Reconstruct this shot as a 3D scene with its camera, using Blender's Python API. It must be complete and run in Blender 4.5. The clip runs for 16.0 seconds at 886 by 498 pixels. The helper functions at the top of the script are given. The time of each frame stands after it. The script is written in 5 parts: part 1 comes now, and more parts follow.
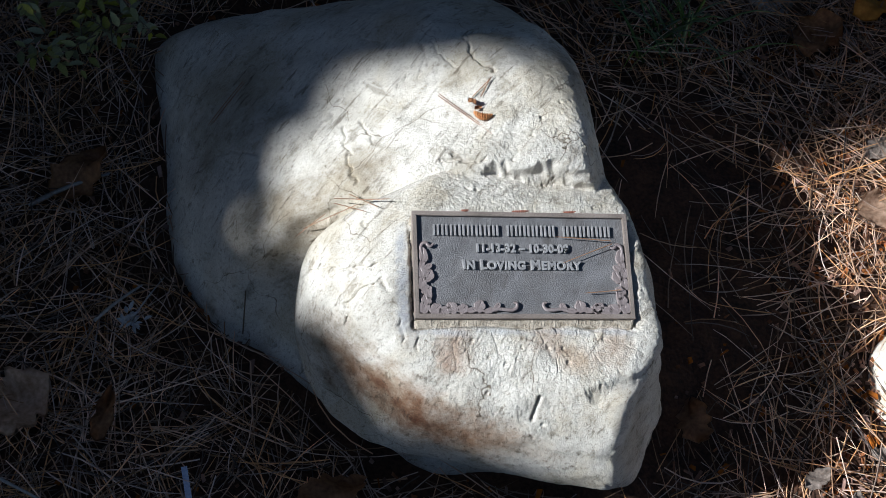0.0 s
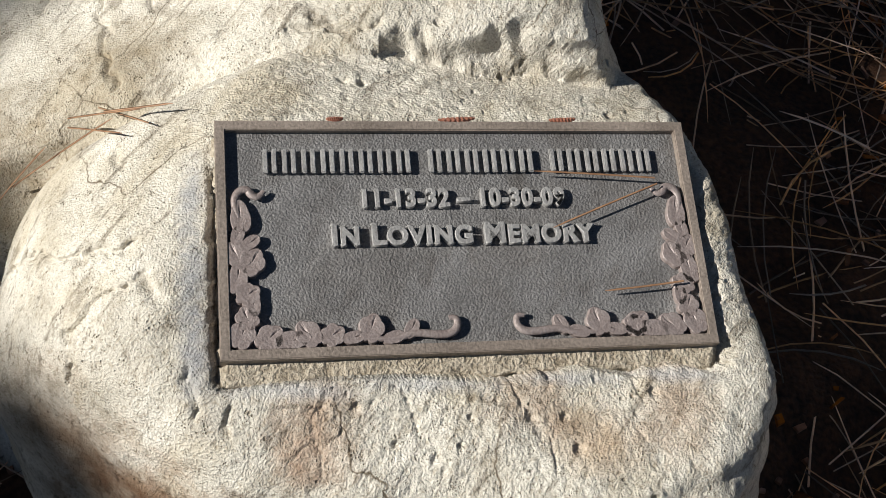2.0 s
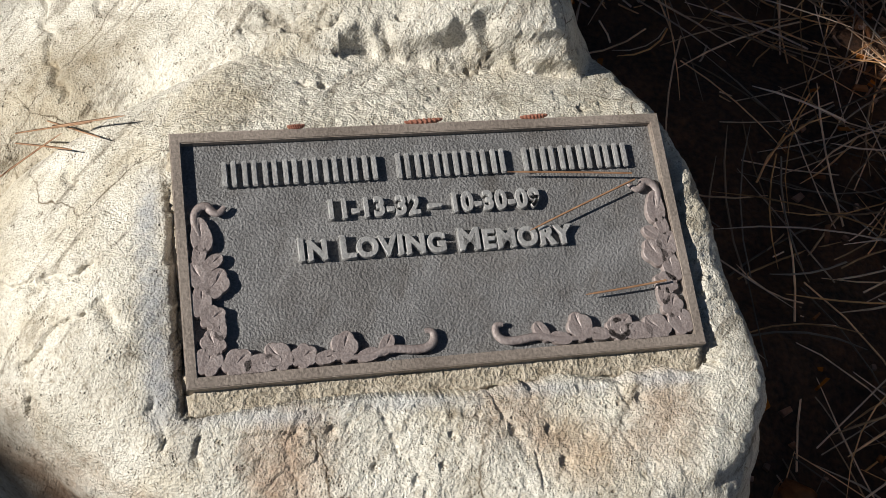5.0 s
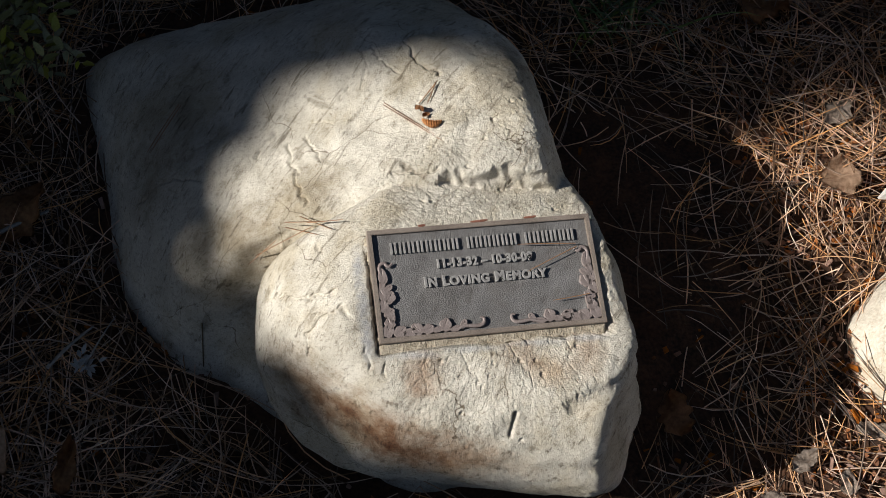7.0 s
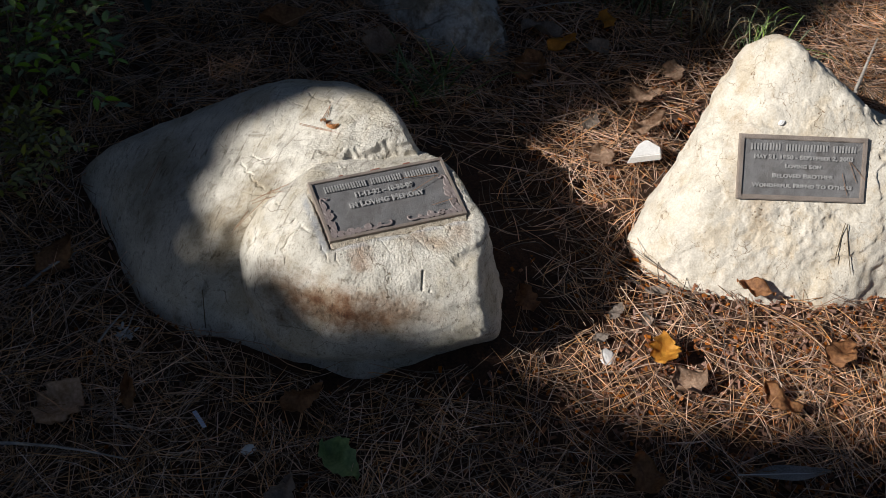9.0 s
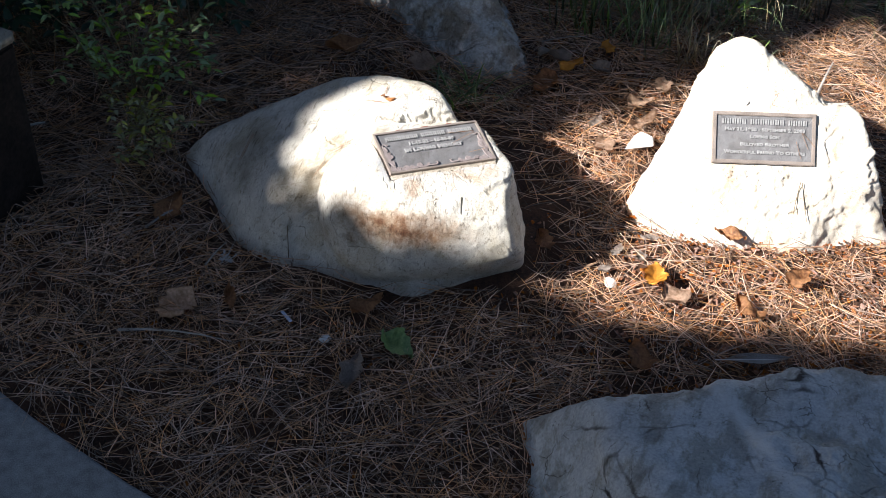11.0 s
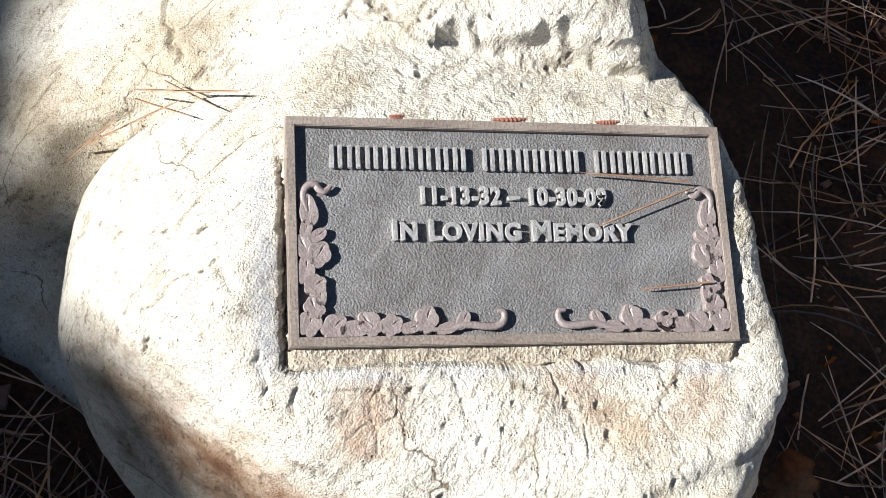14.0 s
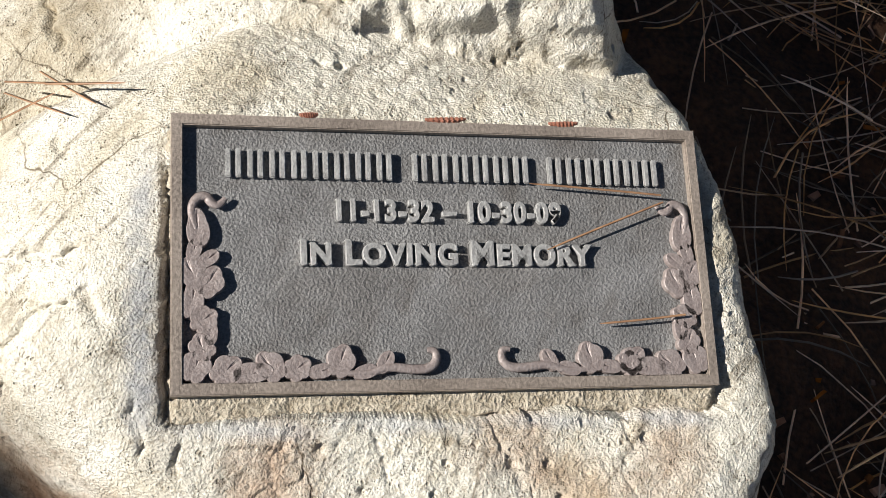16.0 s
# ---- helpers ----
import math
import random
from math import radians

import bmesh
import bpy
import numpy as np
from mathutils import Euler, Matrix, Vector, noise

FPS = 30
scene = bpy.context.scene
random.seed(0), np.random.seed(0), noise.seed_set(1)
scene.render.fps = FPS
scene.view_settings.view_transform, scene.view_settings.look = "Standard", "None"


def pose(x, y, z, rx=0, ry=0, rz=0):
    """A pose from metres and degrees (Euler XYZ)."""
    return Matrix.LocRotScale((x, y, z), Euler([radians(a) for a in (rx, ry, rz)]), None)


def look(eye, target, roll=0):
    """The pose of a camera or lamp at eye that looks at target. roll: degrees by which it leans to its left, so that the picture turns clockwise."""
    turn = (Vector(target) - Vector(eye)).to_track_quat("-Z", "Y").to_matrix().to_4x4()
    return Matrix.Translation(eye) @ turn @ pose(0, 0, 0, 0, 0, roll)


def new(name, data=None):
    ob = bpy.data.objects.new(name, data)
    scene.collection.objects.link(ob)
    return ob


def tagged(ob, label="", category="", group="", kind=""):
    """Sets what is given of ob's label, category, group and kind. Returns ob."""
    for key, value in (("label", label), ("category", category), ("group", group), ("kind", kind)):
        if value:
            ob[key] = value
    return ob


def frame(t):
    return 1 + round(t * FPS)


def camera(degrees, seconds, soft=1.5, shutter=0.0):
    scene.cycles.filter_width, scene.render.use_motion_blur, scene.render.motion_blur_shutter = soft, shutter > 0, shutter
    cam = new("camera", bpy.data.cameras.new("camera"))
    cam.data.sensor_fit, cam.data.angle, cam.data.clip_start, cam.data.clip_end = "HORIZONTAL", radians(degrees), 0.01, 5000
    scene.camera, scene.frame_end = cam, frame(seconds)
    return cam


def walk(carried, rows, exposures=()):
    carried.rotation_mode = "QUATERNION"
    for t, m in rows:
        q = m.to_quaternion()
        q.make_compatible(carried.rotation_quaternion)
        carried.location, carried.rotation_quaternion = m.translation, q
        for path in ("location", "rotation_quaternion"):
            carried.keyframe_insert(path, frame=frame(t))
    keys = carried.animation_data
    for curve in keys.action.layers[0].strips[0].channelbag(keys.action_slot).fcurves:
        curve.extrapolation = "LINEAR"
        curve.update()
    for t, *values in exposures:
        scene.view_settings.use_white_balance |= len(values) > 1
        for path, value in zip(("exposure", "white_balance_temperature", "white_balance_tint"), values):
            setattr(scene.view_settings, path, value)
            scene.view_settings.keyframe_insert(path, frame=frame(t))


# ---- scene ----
cam = camera(40.8, 16.0, 0.6)
PATH = [
    (0, (-0.04, -0.252, 1.18), (0.117, 0.688, -0.578), 11.5),
    (0.5, (0.009, -0.118, 0.938), (0.128, 0.801, -0.835), 8.3),
    (1, (0.058, -0.038, 0.687), (0.148, 0.91, -1.072), 6.7),
    (1.5, (0.057, -0.002, 0.628), (0.22, 1.044, -1.07), 10.2),
    (2, (0.049, -0.004, 0.639), (0.295, 1.001, -1.073), 13.1),
    (2.5, (0.049, -0.005, 0.645), (0.286, 0.976, -1.082), 12.9),
    (3, (0.055, 0.002, 0.64), (0.307, 0.985, -1.084), 14.0),
    (3.2, (0.061, 0.012, 0.611), (0.312, 1.005, -1.106), 13.9),
    (4.3, (0.055, 0.018, 0.617), (0.325, 1.0, -1.11), 13.8),
    (5.3, (0.044, 0.021, 0.651), (0.346, 0.969, -1.084), 13.4),
    (5.5, (0.023, 0.0, 0.721), (0.327, 0.947, -1.015), 13.3),
    (6, (-0.02, -0.066, 0.891), (0.231, 0.908, -0.837), 10.4),
    (6.5, (-0.01, -0.127, 1.033), (0.215, 0.766, -0.743), 10.3),
    (7, (-0.032, -0.192, 1.163), (0.185, 0.695, -0.616), 10.2),
    (7.5, (-0.027, -0.219, 1.245), (0.191, 0.632, -0.552), 9.5),
    (8, (-0.094, -0.359, 1.302), (0.217, 0.634, -0.406), 6.2),
    (8.5, (-0.222, -0.568, 1.381), (0.246, 0.502, -0.243), 6.5),
    (9, (-0.263, -0.859, 1.411), (0.269, 0.381, -0.066), 6.7),
    (9.2, (-0.285, -0.98, 1.439), (0.285, 0.28, -0.006), 6.6),
    (10.2, (-0.40, -1.43, 1.485), (0.19, -0.01, 0.15), 5.6),
    (11.3, (-0.475, -1.334, 1.468), (0.036, 0.099, 0.169), 5.1),
    (11.5, (-0.43, -1.2, 1.463), (0.049, 0.216, 0.135), 6.4),
    (12, (-0.361, -0.866, 1.393), (0.042, 0.435, -0.072), 6.8),
    (12.5, (-0.287, -0.522, 1.31), (0.098, 0.6, -0.3), 7.6),
    (13, (-0.133, -0.236, 1.176), (0.224, 0.718, -0.545), 16.2),
    (13.5, (-0.036, -0.064, 0.918), (0.257, 0.752, -0.884), 20.0),
    (14, (0.009, 0.03, 0.694), (0.306, 0.826, -1.117), 21.7),
    (14.5, (0.041, 0.059, 0.626), (0.342, 0.897, -1.165), 21.1),
    (15, (0.049, 0.066, 0.617), (0.329, 0.894, -1.181), 20.4),
    (15.5, (0.048, 0.069, 0.622), (0.363, 0.904, -1.168), 22.1),
    (16, (0.043, 0.072, 0.62), (0.374, 0.876, -1.181), 23.7),
]
EXPOSURES = [(0.0, 0.65, 5300, 10), (1.0, 0.55, 5850, 9), (2.0, 0.45, 6050, 10), (5.5, 0.45, 6050, 10), (7.0, 0.28, 6120, 11), (9.2, 0.30, 5900, 12), (11.3, 1.65, 5750, 13), (12.5, 1.6, 5650, 13), (13.0, 1.45, 5650, 12),
             (13.5, 1.32, 5680, 10), (14.0, 1.25, 5800, 10), (14.5, 1.10, 5820, 10), (15.0, 0.95, 5900, 10), (16.0, 0.77, 6030, 10)]
walk(cam, [(t, look(eye, target, roll)) for t, eye, target, roll in PATH], EXPOSURES)

# ---------------------------------------------------------------- light
SUN = Vector((0.80, 0.087, -0.556)).normalized()      # the way the sunlight travels
world = bpy.data.worlds.new("world")
scene.world = world
world.use_nodes = True
sky = world.node_tree.nodes.new("ShaderNodeTexSky")
sky.sky_type = "NISHITA"
sky.sun_disc = False
sky.sun_elevation = radians(34.7)
sky.sun_rotation = radians(270)
sky.ozone_density = 1.6
background = world.node_tree.nodes["Background"]
background.inputs["Strength"].default_value = 0.0255
world.node_tree.links.new(sky.outputs[0], background.inputs[0])
lamp = bpy.data.lights.new("sun", "SUN")
lamp.energy, lamp.angle, lamp.color = 5.0, radians(0.53), (1.0, 0.93, 0.82)
sun = new("sun", lamp)
sun.matrix_world = look(-SUN * 12, (0, 0, 0))


# ---------------------------------------------------------------- the two plaques' places
def plate_frame(tl, tr, bl, br):
    c = (Vector(tl) + Vector(tr) + Vector(bl) + Vector(br)) / 4
    u = ((Vector(tr) - Vector(tl)) + (Vector(br) - Vector(bl))).normalized()
    n = u.cross((Vector(tl) - Vector(bl)) + (Vector(tr) - Vector(br))).normalized()
    v = n.cross(u)
    m = Matrix((u, v, n)).transposed().to_4x4()
    m.translation = c
    return m


PLATE_A = plate_frame((0.016, 0.288, 0.2385), (0.219, 0.304, 0.2245), (0.020, 0.191, 0.2185), (0.222, 0.206, 0.2120))
PLATE_B = plate_frame((0.704, 0.278, 0.194), (0.892, 0.214, 0.202), (0.683, 0.212, 0.124), (0.878, 0.152, 0.124))
PLATE_W, PLATE_H = 0.203, 0.1015


# ---------------------------------------------------------------- materials
def material(name, dark, light, scale=40.0, fine=300.0, rough=0.8, bump=0.3, metal=0.0, spread=0.0, extra=None, single=False):
    """Two scales of mottling between two colours, relief from both, and a per-piece tint."""
    m = bpy.data.materials.new(name)
    m.use_nodes = True
    n, l = m.node_tree.nodes, m.node_tree.links
    shader = n["Principled BSDF"]
    where = n.new("ShaderNodeTexCoord")
    coarse, grain = n.new("ShaderNodeTexNoise"), n.new("ShaderNodeTexNoise")
    coarse.inputs["Scale"].default_value, grain.inputs["Scale"].default_value = scale, fine
    coarse.inputs["Detail"].default_value, grain.inputs["Detail"].default_value = 6, 5
    l.new(where.outputs["Object"], coarse.inputs["Vector"])
    l.new(where.outputs["Object"], grain.inputs["Vector"])
    add = n.new("ShaderNodeMath")
    add.operation = "MULTIPLY_ADD"
    add.inputs[1].default_value, add.inputs[2].default_value = 0.55, 0.0
    l.new(grain.outputs["Fac"], add.inputs[0])
    both = n.new("ShaderNodeMath")
    both.operation = "MULTIPLY_ADD"
    both.inputs[1].default_value = 0.5
    l.new(coarse.outputs["Fac"], both.inputs[0])
    l.new(add.outputs[0], both.inputs[2])
    ramp = n.new("ShaderNodeValToRGB")
    ramp.color_ramp.elements[0].position, ramp.color_ramp.elements[1].position = 0.36, 0.68
    ramp.color_ramp.elements[0].color, ramp.color_ramp.elements[1].color = (*dark, 1), (*light, 1)
    l.new(both.outputs[0], ramp.inputs["Fac"])
    colour = ramp.outputs["Color"]
    if spread:
        piece = n.new("ShaderNodeObjectInfo") if single else n.new("ShaderNodeNewGeometry")
        chance = piece.outputs["Random"] if single else piece.outputs["Random Per Island"]
        shift = n.new("ShaderNodeHueSaturation")
        value = n.new("ShaderNodeMapRange")
        value.inputs["To Min"].default_value, value.inputs["To Max"].default_value = 1 - spread, 1 + spread
        tone = n.new("ShaderNodeMath")
        tone.operation = "FRACT"
        seven = n.new("ShaderNodeMath")
        seven.operation = "MULTIPLY"
        seven.inputs[1].default_value = 7.31
        satur = n.new("ShaderNodeMapRange")
        satur.inputs["To Min"].default_value, satur.inputs["To Max"].default_value = 0.6, 1.3
        l.new(chance, value.inputs["Value"])
        l.new(chance, seven.inputs[0])
        l.new(seven.outputs[0], tone.inputs[0])
        l.new(tone.outputs[0], satur.inputs["Value"])
        l.new(value.outputs["Result"], shift.inputs["Value"])
        l.new(satur.outputs["Result"], shift.inputs["Saturation"])
        l.new(colour, shift.inputs["Color"])
        colour = shift.outputs["Color"]
    if extra:
        colour = extra(n, l, where, colour)
    l.new(colour, shader.inputs["Base Color"])
    shader.inputs["Roughness"].default_value, shader.inputs["Metallic"].default_value = rough, metal
    if bump:
        relief = n.new("ShaderNodeBump")
        relief.inputs["Strength"].default_value, relief.inputs["Distance"].default_value = bump, 0.004
        height = both.outputs[0]
        for dip in [q for q in n if q.label == "dip"]:
            less = n.new("ShaderNodeMath")
            less.operation = "SUBTRACT"
            l.new(height, less.inputs[0])
            l.new(dip.outputs[0], less.inputs[1])
            height = less.outputs[0]
        l.new(height, relief.inputs["Height"])
        l.new(relief.outputs[0], shader.inputs["Normal"])
    return m


def patch(place, size, colour, most, grain=45.0, mode="MULTIPLY"):
    """A patch of colour with a ragged edge round one place of a stone, most of them stains."""
    def put(n, l, where, under):
        move = n.new("ShaderNodeVectorMath")
        move.operation = "SUBTRACT"
        move.inputs[1].default_value = place
        shrink = n.new("ShaderNodeVectorMath")
        shrink.operation = "DIVIDE"
        shrink.inputs[1].default_value = size
        length = n.new("ShaderNodeVectorMath")
        length.operation = "LENGTH"
        ragged = n.new("ShaderNodeTexNoise")
        ragged.inputs["Scale"].default_value, ragged.inputs["Detail"].default_value = grain, 8
        ragged.inputs["Roughness"].default_value = 0.7
        total = n.new("ShaderNodeMath")
        total.operation = "MULTIPLY_ADD"
        total.inputs[1].default_value = 1.7
        edge = n.new("ShaderNodeMapRange")
        edge.inputs["From Min"].default_value, edge.inputs["From Max"].default_value = 1.9, 1.0
        edge.inputs["To Max"].default_value = most
        mix = n.new("ShaderNodeMix")
        mix.data_type, mix.blend_type = "RGBA", mode
        mix.inputs["B"].default_value = (*colour, 1)
        for sock in mix.inputs:
            if sock.identifier == "A_Color":
                l.new(under, sock)
            if sock.identifier == "B_Color":
                sock.default_value = (*colour, 1)
        l.new(where.outputs["Object"], move.inputs[0])
        l.new(move.outputs[0], shrink.inputs[0])
        l.new(shrink.outputs[0], length.inputs[0])
        l.new(where.outputs["Object"], ragged.inputs["Vector"])
        l.new(ragged.outputs["Fac"], total.inputs[0])
        l.new(length.outputs["Value"], total.inputs[2])
        l.new(total.outputs[0], edge.inputs["Value"])
        l.new(edge.outputs["Result"], mix.inputs["Factor"])
        return [s for s in mix.outputs if s.identifier == "Result_Color"][0]
    return put


def chain(*puts):
    def put(n, l, where, under):
        for one in puts:
            under = one(n, l, where, under)
        return under
    return put


def veins(scale, width, colour, warp=0.06):
    """Hairline cracks: the borders of warped cells, filled with dirt."""
    def put(n, l, where, under):
        bend = n.new("ShaderNodeTexNoise")
        bend.inputs["Scale"].default_value, bend.inputs["Detail"].default_value = scale * 1.5, 5
        push = n.new("ShaderNodeVectorMath")
        push.operation = "MULTIPLY_ADD"
        push.inputs[1].default_value = (warp, warp, warp)
        cells = n.new("ShaderNodeTexVoronoi")
        cells.feature = "DISTANCE_TO_EDGE"
        cells.inputs["Scale"].default_value = scale
        gate = n.new("ShaderNodeTexNoise")
        gate.inputs["Scale"].default_value, gate.inputs["Detail"].default_value = scale * 0.9, 3
        thin = n.new("ShaderNodeMapRange")
        thin.inputs["From Min"].default_value, thin.inputs["From Max"].default_value = width, width * 0.2
        some = n.new("ShaderNodeMapRange")
        some.inputs["From Min"].default_value, some.inputs["From Max"].default_value = 0.5, 0.62
        times = n.new("ShaderNodeMath")
        times.operation = "MULTIPLY"
        mix = n.new("ShaderNodeMix")
        mix.data_type, mix.blend_type = "RGBA", "MULTIPLY"
        for sock in mix.inputs:
            if sock.identifier == "A_Color":
                l.new(under, sock)
            if sock.identifier == "B_Color":
                sock.default_value = (*colour, 1)
        l.new(where.outputs["Object"], bend.inputs["Vector"])
        l.new(where.outputs["Object"], gate.inputs["Vector"])
        l.new(bend.outputs["Color"], push.inputs[0])
        l.new(where.outputs["Object"], push.inputs[2])
        l.new(push.outputs[0], cells.inputs["Vector"])
        l.new(cells.outputs["Distance"], thin.inputs["Value"])
        l.new(gate.outputs["Fac"], some.inputs["Value"])
        l.new(thin.outputs["Result"], times.inputs[0])
        l.new(some.outputs["Result"], times.inputs[1])
        l.new(times.outputs[0], mix.inputs["Factor"])
        return [s for s in mix.outputs if s.identifier == "Result_Color"][0]
    return put


def pores(scale, size, colour, fill):
    """Small round holes: a darker colour in them, and a dip that the relief follows."""
    def put(n, l, where, under):
        cells = n.new("ShaderNodeTexVoronoi")
        cells.inputs["Scale"].default_value = scale
        gate = n.new("ShaderNodeTexNoise")
        gate.inputs["Scale"].default_value, gate.inputs["Detail"].default_value = scale * 0.22, 4
        limit = n.new("ShaderNodeMapRange")
        limit.inputs["From Min"].default_value, limit.inputs["From Max"].default_value = 0.47, 0.73
        limit.inputs["To Max"].default_value = size
        hole = n.new("ShaderNodeMath")
        hole.operation = "SUBTRACT"
        steep = n.new("ShaderNodeMapRange")
        steep.inputs["From Max"].default_value = 0.10
        steep.inputs["To Max"].default_value = fill
        mix = n.new("ShaderNodeMix")
        mix.data_type, mix.blend_type = "RGBA", "MULTIPLY"
        for sock in mix.inputs:
            if sock.identifier == "A_Color":
                l.new(under, sock)
            if sock.identifier == "B_Color":
                sock.default_value = (*colour, 1)
        l.new(where.outputs["Object"], cells.inputs["Vector"])
        l.new(where.outputs["Object"], gate.inputs["Vector"])
        l.new(gate.outputs["Fac"], limit.inputs["Value"])
        l.new(limit.outputs["Result"], hole.inputs[0])
        l.new(cells.outputs["Distance"], hole.inputs[1])
        l.new(hole.outputs[0], steep.inputs["Value"])
        l.new(steep.outputs["Result"], mix.inputs["Factor"])
        dip = n.new("ShaderNodeMapRange")
        dip.inputs["From Max"].default_value = 0.25
        dip.inputs["To Max"].default_value = 1.0
        l.new(hole.outputs[0], dip.inputs["Value"])
        dip.label = "dip"
        return [q for q in mix.outputs if q.identifier == "Result_Color"][0]
    return put


def speckle(scale, level, colour, most, stretched=(0.7, 1.2, 1.0)):
    """Scattered ragged smudges of old dirt."""
    def put(n, l, where, under):
        spots = n.new("ShaderNodeTexNoise")
        spots.inputs["Scale"].default_value, spots.inputs["Detail"].default_value = scale, 9
        spots.inputs["Roughness"].default_value = 0.65
        cut = n.new("ShaderNodeMapRange")
        cut.inputs["From Min"].default_value, cut.inputs["From Max"].default_value = level - 0.06, level + 0.03
        cut.inputs["To Max"].default_value = most
        mix = n.new("ShaderNodeMix")
        mix.data_type, mix.blend_type = "RGBA", "MULTIPLY"
        for sock in mix.inputs:
            if sock.identifier == "A_Color":
                l.new(under, sock)
            if sock.identifier == "B_Color":
                sock.default_value = (*colour, 1)
        stretch = n.new("ShaderNodeMapping")
        stretch.vector_type = "TEXTURE"
        stretch.inputs["Rotation"].default_value, stretch.inputs["Scale"].default_value = (0, 0, 0.9), tuple(1 / q for q in stretched)
        l.new(where.outputs["Object"], stretch.inputs["Vector"])
        l.new(stretch.outputs[0], spots.inputs["Vector"])
        l.new(spots.outputs["Fac"], cut.inputs["Value"])
        l.new(cut.outputs["Result"], mix.inputs["Factor"])
        return [q for q in mix.outputs if q.identifier == "Result_Color"][0]
    return put


BROWN, GREY = (0.42, 0.24, 0.12), (0.45, 0.43, 0.40)
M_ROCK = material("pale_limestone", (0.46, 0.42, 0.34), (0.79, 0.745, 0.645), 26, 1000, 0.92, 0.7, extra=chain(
    veins(9, 0.0045, (0.30, 0.26, 0.21)), speckle(60, 0.62, (0.55, 0.51, 0.45), 0.5), speckle(170, 0.64, (0.45, 0.41, 0.36), 0.5), speckle(11, 0.55, (0.80, 0.75, 0.65), 0.7), speckle(130, 0.635, (0.30, 0.27, 0.23), 0.75, (0.16, 1.2, 0.6)), speckle(60, 0.645, (0.40, 0.37, 0.33), 0.65, (0.3, 1.0, 0.6)), speckle(70, 0.66, (0.45, 0.42, 0.38), 0.6, (1.1, 0.25, 0.5)),
    patch((0.17, 0.50, 0.19), (0.03, 0.07, 0.06), (0.38, 0.37, 0.36), 0.85, 80), pores(130, 0.13, (0.28, 0.24, 0.19), 0.75), pores(290, 0.31, (0.34, 0.29, 0.24), 0.7), pores(700, 0.5, (0.45, 0.40, 0.33), 0.7), pores(1100, 0.55, (0.5, 0.45, 0.38), 0.6), speckle(420, 0.60, (0.55, 0.50, 0.42), 0.6, (1.0, 1.0, 1.0)),
    patch((-0.055, 0.175, 0.145), (0.06, 0.05, 0.06), (0.55, 0.40, 0.27), 0.7), patch((-0.025, 0.150, 0.140), (0.07, 0.06, 0.05), BROWN, 0.8), patch((0.015, 0.135, 0.148), (0.07, 0.05, 0.042), BROWN, 0.9), patch((0.06, 0.120, 0.135), (0.07, 0.05, 0.042), BROWN, 0.85),
    patch((0.10, 0.12, 0.13), (0.07, 0.05, 0.04), (0.62, 0.42, 0.25), 0.6),
    patch((-0.16, 0.48, 0.11), (0.07, 0.09, 0.06), (0.42, 0.39, 0.33), 0.7, 30), patch((-0.20, 0.44, 0.08), (0.04, 0.07, 0.05), (0.45, 0.42, 0.36), 0.7, 40),
    patch((0.058, 0.172, 0.206), (0.022, 0.03, 0.02), (0.60, 0.42, 0.31), 0.7, 90), patch((0.142, 0.182, 0.205), (0.025, 0.02, 0.02), (0.60, 0.43, 0.32), 0.65, 90), patch((0.203, 0.180, 0.205), (0.022, 0.03, 0.02), (0.60, 0.44, 0.33), 0.65, 90),
    patch((0.05, 0.15, 0.21), (0.02, 0.02, 0.02), (0.62, 0.42, 0.30), 0.6), patch((0.17, 0.165, 0.21), (0.025, 0.02, 0.02), (0.66, 0.48, 0.34), 0.6),
    patch((-0.10, 0.335, 0.14), (0.06, 0.045, 0.06), (0.50, 0.44, 0.35), 0.9, 60), patch((-0.03, 0.37, 0.165), (0.05, 0.03, 0.05), (0.52, 0.46, 0.36), 0.9, 70),
    patch((0.02, 0.20, 0.22), (0.012, 0.05, 0.03), (0.42, 0.40, 0.40), 0.8, 90), patch((-0.11, 0.22, 0.08), (0.03, 0.04, 0.04), (0.55, 0.42, 0.28), 0.8, 60),
    # blue-grey mortar line below the plate
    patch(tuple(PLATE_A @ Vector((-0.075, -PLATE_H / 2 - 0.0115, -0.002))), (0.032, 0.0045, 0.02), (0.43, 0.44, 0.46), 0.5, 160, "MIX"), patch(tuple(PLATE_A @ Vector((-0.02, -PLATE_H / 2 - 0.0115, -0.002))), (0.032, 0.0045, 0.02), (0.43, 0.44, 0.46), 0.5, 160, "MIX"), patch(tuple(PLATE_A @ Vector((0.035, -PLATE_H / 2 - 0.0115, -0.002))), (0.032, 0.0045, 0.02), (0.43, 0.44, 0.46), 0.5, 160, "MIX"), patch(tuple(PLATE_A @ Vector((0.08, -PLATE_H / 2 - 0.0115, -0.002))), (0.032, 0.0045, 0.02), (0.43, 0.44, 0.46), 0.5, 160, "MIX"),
    # darker grey band along the plate's left edge
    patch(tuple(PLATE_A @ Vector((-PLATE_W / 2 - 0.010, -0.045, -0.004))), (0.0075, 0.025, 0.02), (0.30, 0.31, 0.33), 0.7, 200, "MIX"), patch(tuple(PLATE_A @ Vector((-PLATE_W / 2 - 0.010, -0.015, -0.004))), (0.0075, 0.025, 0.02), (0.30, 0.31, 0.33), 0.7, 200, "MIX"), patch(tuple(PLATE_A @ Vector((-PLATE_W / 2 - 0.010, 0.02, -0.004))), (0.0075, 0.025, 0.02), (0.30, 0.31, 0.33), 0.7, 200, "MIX")))
